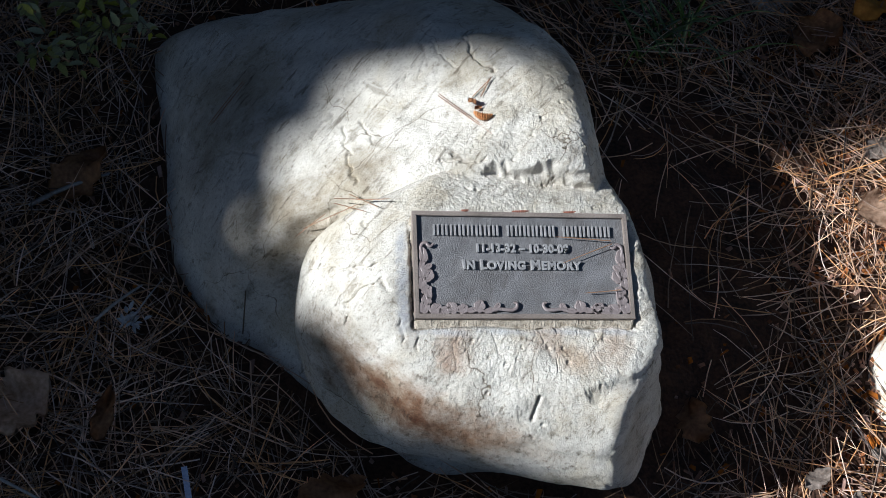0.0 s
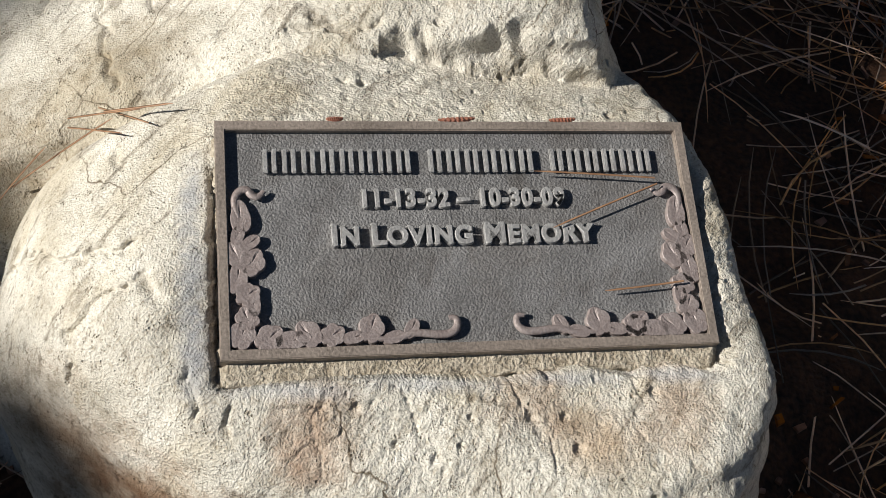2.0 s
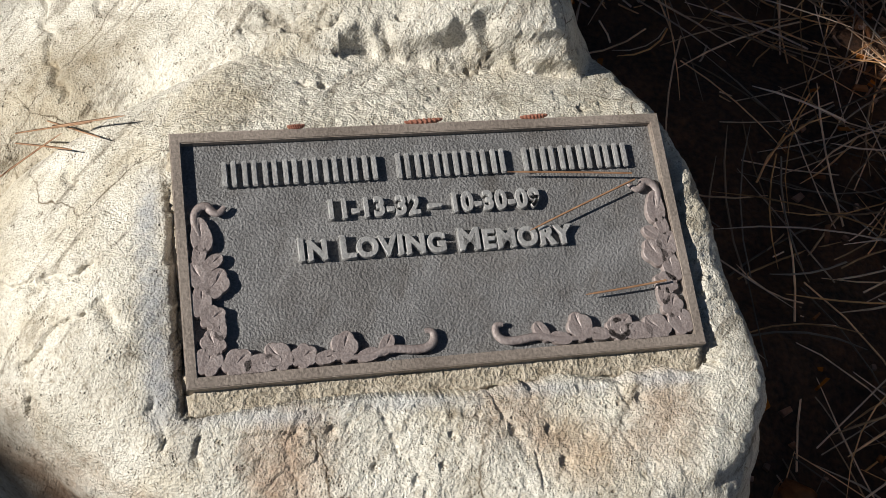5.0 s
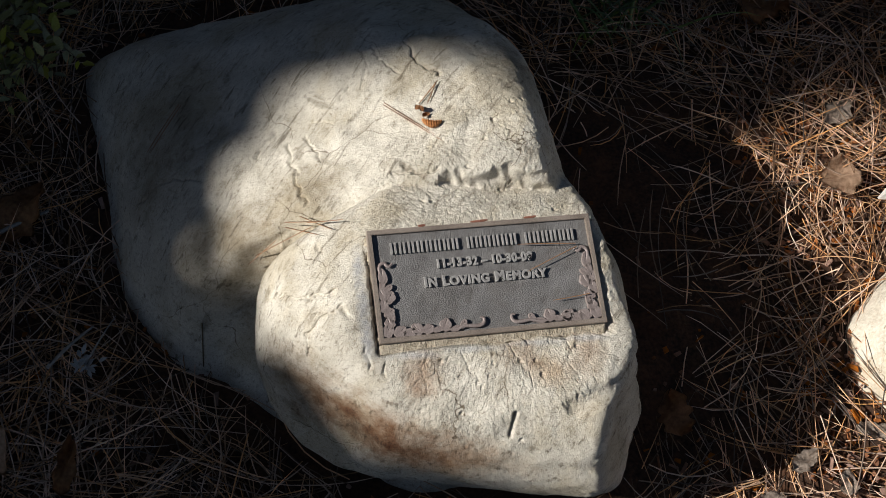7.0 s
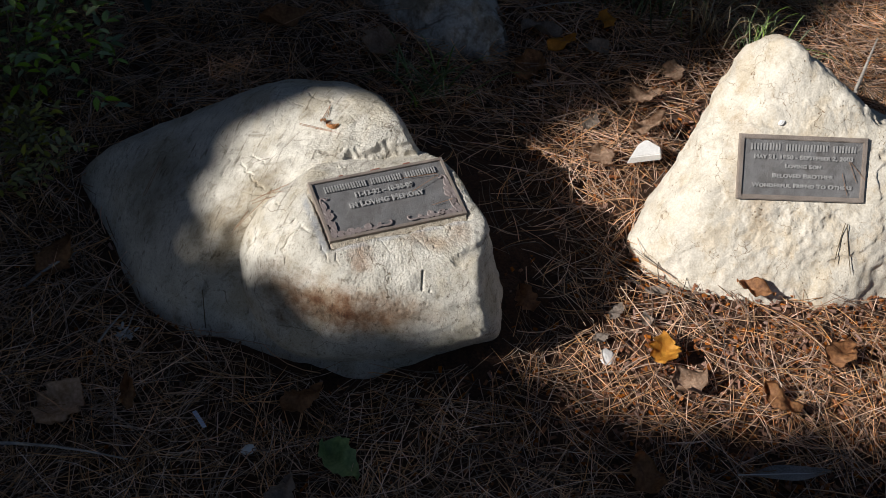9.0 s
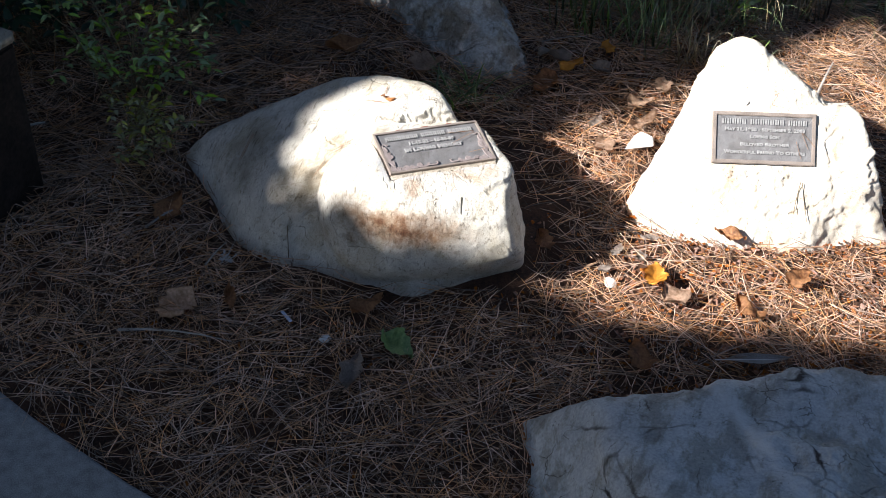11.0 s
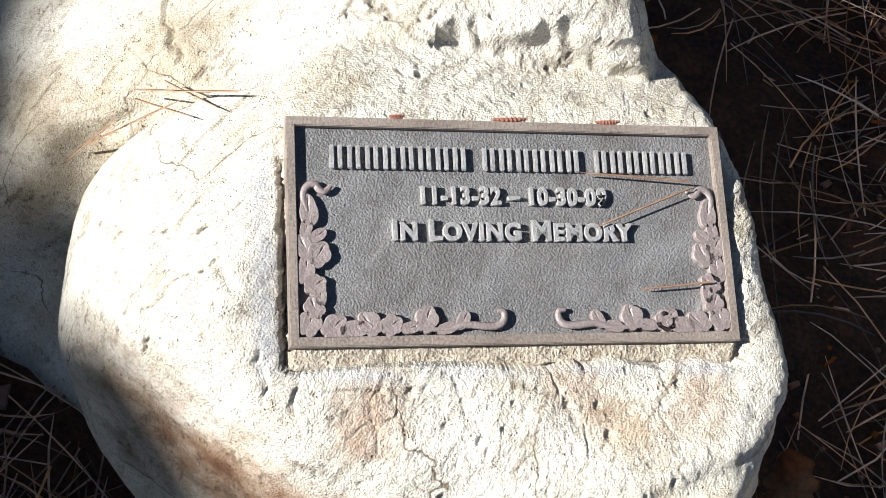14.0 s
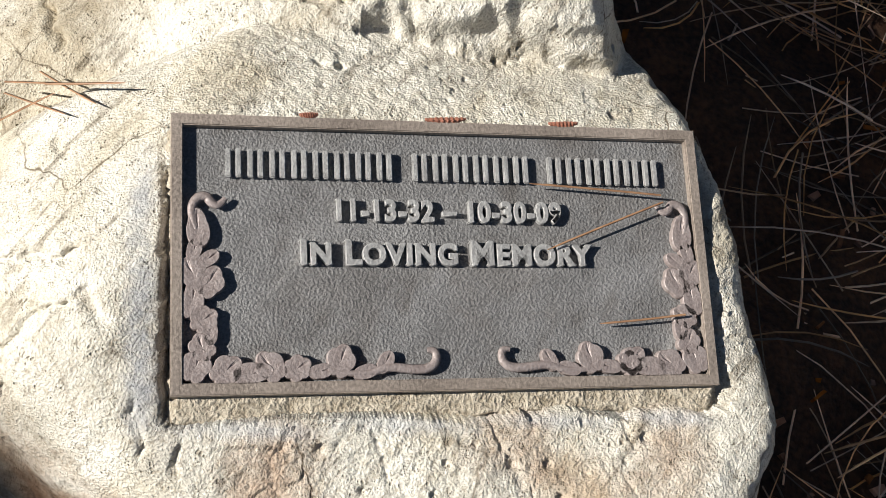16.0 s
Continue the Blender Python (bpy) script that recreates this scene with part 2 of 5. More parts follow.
M_ROCK_B = material("cream_limestone", (0.45, 0.40, 0.31), (0.69, 0.635, 0.535), 24, 340, 0.92, 0.5, extra=chain(
    veins(14, 0.007, (0.36, 0.28, 0.20)), veins(30, 0.013, (0.50, 0.42, 0.32), 0.03), pores(160, 0.35, (0.4, 0.32, 0.24), 0.7), speckle(18, 0.56, (0.84, 0.72, 0.54), 0.4), speckle(50, 0.61, (0.68, 0.58, 0.46), 0.4),
    patch((0.72, 0.25, 0.13), (0.03, 0.12, 0.09), (0.66, 0.5, 0.34), 0.7)))
M_ROCK_C = material("grey_limestone", (0.36, 0.37, 0.36), (0.60, 0.60, 0.565), 18, 220, 0.92, 0.7, extra=chain(veins(6, 0.02, (0.12, 0.10, 0.09)), veins(17, 0.02, (0.35, 0.32, 0.3), 0.04), pores(120, 0.35, (0.4, 0.38, 0.34), 0.7), speckle(16, 0.54, (0.55, 0.50, 0.42), 0.7), speckle(60, 0.60, (0.6, 0.56, 0.5), 0.6),
    patch((0.40, -0.50, 0.15), (0.022, 0.4, 0.3), (0.60, 0.60, 0.57), 0.9, 30, "MIX")))
M_ROCK_D = material("soiled_grey_limestone", (0.29, 0.28, 0.25), (0.54, 0.525, 0.475), 14, 160, 0.95, 0.8, extra=chain(veins(6, 0.02, (0.2, 0.17, 0.14)), speckle(12, 0.52, (0.5, 0.42, 0.32), 0.8), speckle(50, 0.58, (0.5, 0.45, 0.38), 0.7)))
M_MORTAR = material("sandy_mortar", (0.25, 0.205, 0.14), (0.58, 0.51, 0.40), 200, 700, 0.95, 1.0)
M_BRONZE = material("weathered_bronze", (0.105, 0.100, 0.096), (0.235, 0.228, 0.222), 45, 1000, 0.6, 0.5, 0.15, extra=chain(speckle(60, 0.60, (0.55, 0.51, 0.47), 0.45), speckle(22, 0.56, (0.72, 0.68, 0.64), 0.5, (1, 1, 1)), speckle(110, 0.66, (1.8, 1.8, 1.75), 0.6, (0.10, 1.4, 1.0))))
M_BRONZE_RIM = material("rubbed_bronze", (0.16, 0.13, 0.105), (0.36, 0.30, 0.25), 30, 800, 0.5, 0.25, 0.2)
M_BRONZE_LETTER = material("pale_bronze", (0.24, 0.23, 0.22), (0.42, 0.41, 0.39), 150, 900, 0.5, 0.3, 0.2)
M_BRONZE_LEAF = material("rosy_bronze", (0.21, 0.165, 0.15), (0.34, 0.29, 0.27), 120, 900, 0.5, 0.25, 0.2)
M_SOIL = material("needle_duff", (0.018, 0.009, 0.005), (0.105, 0.047, 0.021), 35, 260, 0.95, 1.0)
M_NEEDLE = material("dry_pine_needle", (0.28, 0.16, 0.088), (0.67, 0.42, 0.25), 9, 60, 0.6, 0.0, spread=0.88)
M_NEEDLE_TAN = material("tan_pine_needle", (0.20, 0.10, 0.05), (0.38, 0.22, 0.12), 60, 200, 0.5, 0.0)
M_RED = material("rust_red_scale", (0.16, 0.05, 0.03), (0.34, 0.14, 0.08), 200, 900, 0.7, 0.3)
M_TWIG = material("grey_twig", (0.20, 0.17, 0.14), (0.42, 0.38, 0.33), 30, 300, 0.8, 0.4)
M_CHIP = material("bark_chip", (0.15, 0.058, 0.024), (0.36, 0.155, 0.07), 12, 200, 1.0, 0.2, spread=0.4)
M_LEAF_BROWN = material("dry_tan_leaf", (0.27, 0.155, 0.085), (0.60, 0.42, 0.29), 28, 200, 0.75, 0.5)
M_LEAF_TAN = material("pale_tan_leaf", (0.46, 0.26, 0.13), (0.86, 0.62, 0.42), 28, 200, 0.75, 0.5)
M_LEAF_ORANGE = material("orange_leaf", (0.52, 0.21, 0.02), (0.76, 0.40, 0.05), 40, 200, 0.6, 0.3)
M_LEAF_ORANGE_DULL = material("dull_orange_scale", (0.30, 0.11, 0.03), (0.55, 0.25, 0.08), 200, 900, 0.7, 0.3)
M_LEAF_RUST = material("rust_leaf", (0.17, 0.07, 0.028), (0.50, 0.25, 0.10), 32, 200, 0.7, 0.5)
M_LEAF_GREEN = material("green_leaf", (0.18, 0.31, 0.11), (0.40, 0.52, 0.22), 30, 200, 0.5, 0.3)
M_LEAF_GREY = material("grey_leaf", (0.22, 0.175, 0.14), (0.46, 0.38, 0.31), 60, 300, 0.85, 0.5)
M_BUSH = material("fresh_shrub_leaf", (0.15, 0.25, 0.04), (0.33, 0.42, 0.10), 12, 90, 0.5, 0.1, spread=0.4, single=True)
M_BUSH_PALE = material("yellowed_shrub_leaf", (0.20, 0.20, 0.04), (0.38, 0.33, 0.10), 12, 90, 0.5, 0.1, spread=0.4, single=True)
M_FERN = material("frond_leaf", (0.22, 0.30, 0.05), (0.42, 0.50, 0.12), 12, 90, 0.5, 0.1, spread=0.3)
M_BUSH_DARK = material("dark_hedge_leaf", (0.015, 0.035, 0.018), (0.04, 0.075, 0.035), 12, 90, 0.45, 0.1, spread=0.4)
M_STEM = material("thin_stem", (0.10, 0.07, 0.04), (0.2, 0.15, 0.08), 40, 200, 0.8, 0.2)
M_GRASS = material("grass_blade", (0.09, 0.15, 0.04), (0.25, 0.33, 0.10), 10, 80, 0.6, 0.0, spread=0.5)
M_STRAW = material("dry_grass", (0.28, 0.22, 0.12), (0.52, 0.42, 0.27), 10, 80, 0.7, 0.0, spread=0.45)
M_CONCRETE = material("worn_concrete", (0.17, 0.165, 0.155), (0.36, 0.35, 0.325), 60, 420, 0.95, 1.0)
M_WHITE = material("white_chalk", (0.66, 0.64, 0.60), (0.82, 0.80, 0.76), 50, 300, 0.8, 0.3)
M_BLUE = material("faded_blue_paper", (0.36, 0.42, 0.62), (0.72, 0.74, 0.80), 160, 600, 0.7, 0.1)
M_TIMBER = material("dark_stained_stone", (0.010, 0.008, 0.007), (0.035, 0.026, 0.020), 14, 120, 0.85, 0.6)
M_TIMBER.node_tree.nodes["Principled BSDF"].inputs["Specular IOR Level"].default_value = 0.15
M_BRACT = material("papery_bract", (0.28, 0.27, 0.25), (0.56, 0.54, 0.50), 60, 300, 0.8, 0.2)
M_FEATHER = material("grey_feather", (0.16, 0.15, 0.14), (0.50, 0.48, 0.46), 20, 500, 0.8, 0.1)
M_BARK = material("pine_bark", (0.05, 0.035, 0.025), (0.16, 0.11, 0.08), 8, 60, 0.9, 0.8)
M_PINE = material("pine_foliage", (0.03, 0.06, 0.02), (0.07, 0.11, 0.04), 3, 30, 0.6, 0.1, spread=0.3)


# ---------------------------------------------------------------- makers
def mesh_of(name, verts, faces, mat, smooth=True):
    me = bpy.data.meshes.new(name)
    verts = np.asarray(verts, dtype=np.float32)
    faces = np.asarray(faces, dtype=np.int32)
    if faces.ndim == 2:
        count, side = faces.shape
        me.vertices.add(len(verts))
        me.vertices.foreach_set("co", verts.ravel())
        me.loops.add(count * side)
        me.loops.foreach_set("vertex_index", faces.ravel())
        me.polygons.add(count)
        me.polygons.foreach_set("loop_start", np.arange(0, count * side, side, dtype=np.int32))
        me.polygons.foreach_set("loop_total", np.full(count, side, dtype=np.int32))
    me.update(calc_edges=True)
    me.validate()
    me.polygons.foreach_set("use_smooth", np.full(len(me.polygons), smooth))
    me.materials.append(mat)
    return me


def mesh_from(name, bm, mat, smooth=False):
    me = bpy.data.meshes.new(name)
    bmesh.ops.recalc_face_normals(bm, faces=bm.faces)
    bm.to_mesh(me)
    bm.free()
    me.polygons.foreach_set("use_smooth", np.full(len(me.polygons), smooth))
    me.materials.append(mat)
    return me


def part(name, me, parent, label="", m=None):
    ob = new(name, me)
    ob.parent = parent
    if m is not None:
        ob.matrix_local = m
    if label:
        tagged(ob, label)
    return ob


def empty(name, m, label, category, group=""):
    ob = new(name)
    ob.empty_display_size = 0.02
    ob.matrix_world = m
    return tagged(ob, label, category, group)


def box_bm(x0, x1, y0, y1, z0, z1, bevel=0.0, segments=2):
    bm = bmesh.new()
    bmesh.ops.create_cube(bm, size=1)
    for v in bm.verts:
        v.co = Vector(((x0 + x1) / 2 + v.co.x * (x1 - x0), (y0 + y1) / 2 + v.co.y * (y1 - y0), (z0 + z1) / 2 + v.co.z * (z1 - z0)))
    if bevel:
        bmesh.ops.bevel(bm, geom=bm.edges[:], offset=bevel, segments=segments, affect="EDGES")
    return bm


# ---------------------------------------------------------------- noise on arrays
def lattice(ix, iy, iz, seed):
    h = (ix * np.int64(374761393) + iy * np.int64(668265263) + iz * np.int64(1442695041) + np.int64(seed * 974711)) & np.int64(0xFFFFFFFF)
    h = ((h ^ (h >> 13)) * np.int64(1274126177)) & np.int64(0xFFFFFFFF)
    return ((h ^ (h >> 16)) & np.int64(0xFFFF)) / 65535.0


def vnoise(p, scale, seed=0):
    """Smooth noise, -1 to 1, at points p, with features of 1 / scale metres."""
    q = p * scale
    i = np.floor(q).astype(np.int64)
    f = q - i
    f = f * f * (3 - 2 * f)
    total = 0.0
    for dx in (0, 1):
        for dy in (0, 1):
            for dz in (0, 1):
                w = (f[:, 0] if dx else 1 - f[:, 0]) * (f[:, 1] if dy else 1 - f[:, 1]) * (f[:, 2] if dz else 1 - f[:, 2])
                total = total + w * lattice(i[:, 0] + dx, i[:, 1] + dy, i[:, 2] + dz, seed)
    return total * 2 - 1


def fbm(p, scale, octaves, seed=0, gain=0.5):
    return sum(gain ** o * vnoise(p, scale * 2.1 ** o, seed + o) for o in range(octaves))


def pits(p, scale, seed, share):
    """Scattered round pores: depth 0 to 1."""
    q = p * scale
    i = np.floor(q).astype(np.int64)
    deep = np.zeros(len(p))
    for dx in (-1, 0, 1):
        for dy in (-1, 0, 1):
            for dz in (-1, 0, 1):
                c = i + np.array((dx, dy, dz))
                a, b, e = (lattice(c[:, 0], c[:, 1], c[:, 2], seed + k) for k in (1, 2, 3))
                size = lattice(c[:, 0], c[:, 1], c[:, 2], seed + 4)
                d = np.sqrt((c[:, 0] + a - q[:, 0]) ** 2 + (c[:, 1] + b - q[:, 1]) ** 2 + (c[:, 2] + e - q[:, 2]) ** 2)
                r = 0.18 + 0.30 * (size / share)
                deep = np.maximum(deep, np.where(size < share, np.clip(1 - d / r, 0, 1), 0))
    return deep


def convex(p, planes, k):
    """Smooth intersection of half spaces; each plane is a normal and a point on it."""
    total = 0.0
    for nx, ny, nz, x, y, z in planes:
        n = np.array((nx, ny, nz)) / math.sqrt(nx * nx + ny * ny + nz * nz)
        total = total + np.exp(np.clip(((p - np.array((x, y, z))) @ n) / k, -60, 60))
    return k * np.log(total)


def blend(a, b, k):
    h = np.clip(0.5 + 0.5 * (b - a) / k, 0, 1)
    return b * (1 - h) + a * h - k * h * (1 - h)


def star(centre, pole, field, rings, segments, widest, furthest=0.9, power=1.35):
    """A closed skin round centre: along each ray the place where the field turns positive."""
    axis = Vector(pole).normalized().to_track_quat("Z", "Y").to_matrix()
    theta = widest * np.linspace(0.0, 1.0, rings + 1)[1:] ** power
    phi = np.linspace(0, 2 * np.pi, segments, endpoint=False)
    th, ph = np.meshgrid(theta, phi, indexing="ij")
    ways = np.stack((np.sin(th) * np.cos(ph), np.sin(th) * np.sin(ph), np.cos(th)), -1).reshape(-1, 3)
    ways = np.vstack((np.array([[0, 0, 1.0]]), ways)) @ np.array(axis).T
    low, high = np.full(len(ways), 0.005), np.full(len(ways), furthest)
    for _ in range(15):
        mid = (low + high) / 2
        inside = field(np.array(centre) + ways * mid[:, None]) < 0
        low, high = np.where(inside, mid, low), np.where(inside, high, mid)
    points = np.array(centre) + ways * low[:, None]
    ring = np.arange(segments)
    after = (ring + 1) % segments
    quads = [np.stack((1 + r * segments + ring, 1 + (r + 1) * segments + ring, 1 + (r + 1) * segments + after, 1 + r * segments + after), -1) for r in range(rings - 1)]
    cap = np.stack((np.zeros(segments, int), 1 + ring, 1 + after, 1 + after), -1)
    quads = np.concatenate(quads)
    fan = np.stack((np.zeros(segments, int), 1 + ring, 1 + after), -1)
    return points, ways, quads, fan


def skin(name, points, quads, fan, mat):
    tris = np.concatenate((quads[:, (0, 1, 2)], quads[:, (0, 2, 3)], fan))
    return mesh_of(name, points, tris, mat)


def segment_distance(p, a, b):
    a, b = np.array(a), np.array(b)
    s = np.clip(((p - a) @ (b - a)) / ((b - a) @ (b - a)), 0, 1)
    return np.linalg.norm(p - (a + s[:, None] * (b - a)), axis=1)


def in_plate(p, m):
    return (p - np.array(m.translation)) @ np.array(m.to_3x3())


def slot_field(p, m, left, right, low, top, deep):
    q = in_plate(p, m)
    return np.max(np.stack((-PLATE_W / 2 - left - q[:, 0], q[:, 0] - PLATE_W / 2 - right, -PLATE_H / 2 - low - q[:, 1], q[:, 1] - PLATE_H / 2 - top, -deep - q[:, 2])), 0)


# ---------------------------------------------------------------- boulders
HUMP = [  # the whale-backed rear and left
    (-0.12, 0.03, 1.0, 0.166, 0.372, 0.2395), (-0.46, 0.05, 1.0, -0.07, 0.40, 0.162), (-0.9, -0.1, 1.0, -0.206, 0.46, 0.078),
    (-0.31, 0.796, 1.0, -0.067, 0.615, 0.119), (0.208, 0.686, 1.0, 0.075, 0.489, 0.234),
    (-1.0, -0.2, 0.5, -0.247, 0.47, 0.01), (-0.81, -0.59, 0.36, -0.21, 0.33, 0.01), (-0.6, 0.7, 0.5, -0.218, 0.67, 0.03), (-0.2, 0.9, 0.6, 0.06, 0.655, 0.127),
    (1.0, 0.15, 0.28, 0.197, 0.45, 0.2), (0.62, 0.68, 0.40, 0.143, 0.60, 0.160), (0.9, 0.05, 0.45, 0.182, 0.40, 0.245), (0.5, 0.4, 0.75, 0.166, 0.43, 0.243),
    (0.0, -0.45, 0.8, 0.1, 0.358, 0.236), (0.0, -0.8, 0.3, 0.1, 0.345, 0.22), (0, 0, -1, 0, 0, -0.06)]
BLOCK = [  # the broken front block that carries the plate
    (0.066, -0.160, 0.985, 0.119, 0.2475, 0.2236), (0.03, 0.05, 1.0, 0.13, 0.34, 0.2315), (0.97, 0.17, 0.2, 0.239, 0.25, 0.215),
    (0.915, 0.40, 0.12, 0.220, 0.350, 0.232), (0.0, -0.36, 0.92, 0.13, 0.12, 0.200),
    (0.1, -0.93, 0.35, 0.19, 0.082, 0.13), (0.0, -0.85, -0.5, 0.19, 0.075, 0.09),
    (0.8, -0.5, 0.35, 0.228, 0.128, 0.17), (0.92, -0.38, 0.15, 0.288, 0.17, 0.02),
    (-0.45, 0.85, 0.25, -0.05, 0.313, 0.18), (-0.62, -0.75, 0.25, -0.028, 0.178, 0.165), (0, 1, 0, 0, 0.45, 0), (0, 0, -1, 0, 0, -0.06)]
FOOT = [  # the low skirt under both
    (-1.0, -0.2, 0.5, -0.247, 0.47, 0.01), (-0.81, -0.59, 0.36, -0.21, 0.33, 0.0), (-0.68, -0.73, 0.45, -0.152, 0.268, 0.0),
    (-0.52, -0.855, 0.5, -0.012, 0.172, 0.0), (-0.45, -0.6, 0.66, -0.13, 0.265, 0.065),
    (0.1, -1.0, 0.1, 0.15, 0.130, 0.0), (0.8, -0.5, 0.2, 0.285, 0.165, 0.0),
    (1.0, 0.1, 0.25, 0.312, 0.30, 0.0), (0.9, -0.25, 0.2, 0.292, 0.215, 0.0), (0, 1, 0.3, 0, 0.45, 0.1), (-0.5, 0.0, 1.0, -0.08, 0.3, 0.09), (0.7, 0.7, 0.25, 0.275, 0.315, 0.12), (0, 0, 1, 0, 0, 0.150), (0, 0, -1, 0, 0, -0.06)]
CLEFT = [(-0.112, 0.250, 0.04), (-0.104, 0.288, 0.095), (-0.080, 0.318, 0.138), (-0.048, 0.332, 0.165), (-0.005, 0.346, 0.195), (0.044, 0.357, 0.226)]


def nose_field(p):
    """The potato-round front: an oblong barrel with a ball end towards the left."""
    along = np.clip(p[:, 0] - 0.042, 0.0, 0.17)
    x = (p[:, 0] - 0.042 - along) / 0.132
    y = p[:, 1] - (0.232 - 0.19 * along)
    y = np.where(y < 0, y / 0.116, y / 0.22)
    z = (p[:, 2] - 0.098) / 0.136
    return (np.sqrt(x * x + y * y + z * z) - 1) * 0.12


def smooth_most(a, b, k):
    return -blend(-a, -b, k)


def boulder_field(p):
    x, y, z = p[:, 0], p[:, 1], p[:, 2]
    ragged = 0.0022 * np.sin(120 * x + 2.2 * np.sin(75 * y + 60 * z) + 90 * z) + 0.0013 * np.sin(290 * x - 210 * y + 2.5 * np.sin(170 * z + 130 * x))
    hump = convex(p, HUMP, 0.008)
    cut = np.minimum(0.362 + ragged - y + 0.5 * (z - 0.235), 0.3 * (x - 0.085))
    hump = np.maximum(hump, np.where(z > 0.2, cut, -1))
    block = smooth_most(convex(p, BLOCK, 0.0035), nose_field(p), 0.012)
    f = blend(hump, block + 0.3 * ragged * np.clip((x - 0.19) / 0.04, 0, 1), 0.002)
    f = blend(f, convex(p, FOOT, 0.012), 0.008)
    for k, (a, b) in enumerate(zip(CLEFT, CLEFT[1:])):
        gap = segment_distance(p, a, b)
        fade = (0.8, 1.0, 1.0, 0.6, 0.3)[k]
        f = np.maximum(f, f + fade * (0.004 * np.exp(-(gap / 0.014) ** 2) + 0.008 * np.exp(-(gap / 0.0035) ** 2)))
    for a, b, deep, wide in (((0.232, 0.243, 0.222), (0.262, 0.238, 0.200), 0.010, 0.0045), ((0.188, 0.133, 0.199), (0.236, 0.152, 0.200), 0.013, 0.006),
                             ((0.165, 0.366, 0.240), (0.195, 0.362, 0.236), 0.007, 0.004), ((0.262, 0.33, 0.16), (0.262, 0.20, 0.17), 0.008, 0.008)):
        f = f + deep * np.exp(-(segment_distance(p, a, b) / wide) ** 2)
    return smooth_most(f, -slot_field(p, PLATE_A, 0.0020, 0.002, 0.0066, 0.002, 0.009), 0.003)


CRACKS = [  # fissures over the lobe and the hump, seen from above: width, depth, then the bends
    (0.0013, 0.006, (-0.0544, 0.427), (-0.0525, 0.401), (-0.0485, 0.392), (-0.0444, 0.372), (-0.037, 0.350)), (0.0010, 0.003, (0.020, 0.512), (0.0256, 0.484), (0.0218, 0.466)),
    (0.0011, 0.004, (0.033, 0.508), (0.037, 0.491), (0.056, 0.471)), (0.0014, 0.006, (0.065, 0.512), (0.072, 0.480), (0.092, 0.463)), (0.0011, 0.004, (0.007, 0.473), (-0.0016, 0.461)),
    (0.0019, 0.006, (-0.0636, 0.446), (-0.0737, 0.437), (-0.0845, 0.419)), (0.0016, 0.006, (-0.1473, 0.427), (-0.1352, 0.432)), (0.0012, 0.004, (-0.211, 0.422), (-0.1725, 0.431), (-0.132, 0.455)),
    (0.0014, 0.005, (-0.2296, 0.609), (-0.205, 0.617)), (0.0011, 0.004, (-0.0383, 0.427), (-0.0265, 0.4075), (-0.0241, 0.394)), (0.0011, 0.004, (-0.176, 0.427), (-0.129, 0.409)),
    (0.0014, 0.005, (-0.122, 0.459), (-0.112, 0.480)), (0.0014, 0.005, (-0.119, 0.522), (-0.113, 0.530)), (0.0014, 0.005, (0.0454, 0.360), (0.0604, 0.3604), (0.085, 0.359)), (0.0022, 0.008, (0.063, 0.519), (0.103, 0.544)),
    (0.0014, 0.006, (-0.082, 0.2665), (-0.0666, 0.2576), (-0.0497, 0.245), (-0.036, 0.2426), (-0.0164, 0.238)), (0.0012, 0.005, (-0.040, 0.198), (-0.0375, 0.2096), (-0.0327, 0.214), (-0.0265, 0.219), (-0.015, 0.220)),
    (0.0026, 0.005, (-0.0065, 0.224), (-0.0015, 0.2175)), (0.0014, 0.003, (-0.0273, 0.294), (-0.024, 0.286)), (0.0011, 0.004, (0.0252, 0.174), (0.0272, 0.164)), (0.0012, 0.004, (0.0076, 0.184), (0.013, 0.1725)),
    (0.0010, 0.003, (-0.165, 0.36), (-0.150, 0.385)), (0.0010, 0.003, (-0.120, 0.36), (-0.108, 0.385)), (0.0010, 0.003, (-0.15, 0.56), (-0.12, 0.575)), (0.0010, 0.003, (-0.185, 0.50), (-0.165, 0.53)), (0.0010, 0.003, (-0.06, 0.55), (-0.03, 0.535)),
    (0.0009, 0.0017, (0.137, 0.190), (0.143, 0.176), (0.149, 0.163), (0.153, 0.150)), (0.0009, 0.0017, (0.060, 0.178), (0.058, 0.168), (0.063, 0.152)), (0.0009, 0.0017, (0.088, 0.180), (0.098, 0.170), (0.104, 0.155)), (0.0009, 0.0017, (0.19, 0.185), (0.186, 0.170), (0.196, 0.155))]


def fissures(points):
    shift = points[:, :2] + 0.004 * np.stack((vnoise(points, 90, 611), vnoise(points, 90, 613)), -1) + 0.0025 * np.stack((vnoise(points, 240, 615), vnoise(points, 240, 617)), -1)
    d = np.zeros(len(points))
    for wide, deep, *bends in CRACKS:
        for a, b in zip(bends, bends[1:]):
            near = np.abs(shift - (np.array(a) + np.array(b)) / 2).max(1) < 0.05
            line = segment_distance(shift[near], a, b)
            d[near] = np.maximum(d[near], 0.6 * deep * np.exp(-(line / wide) ** 2))
    return d


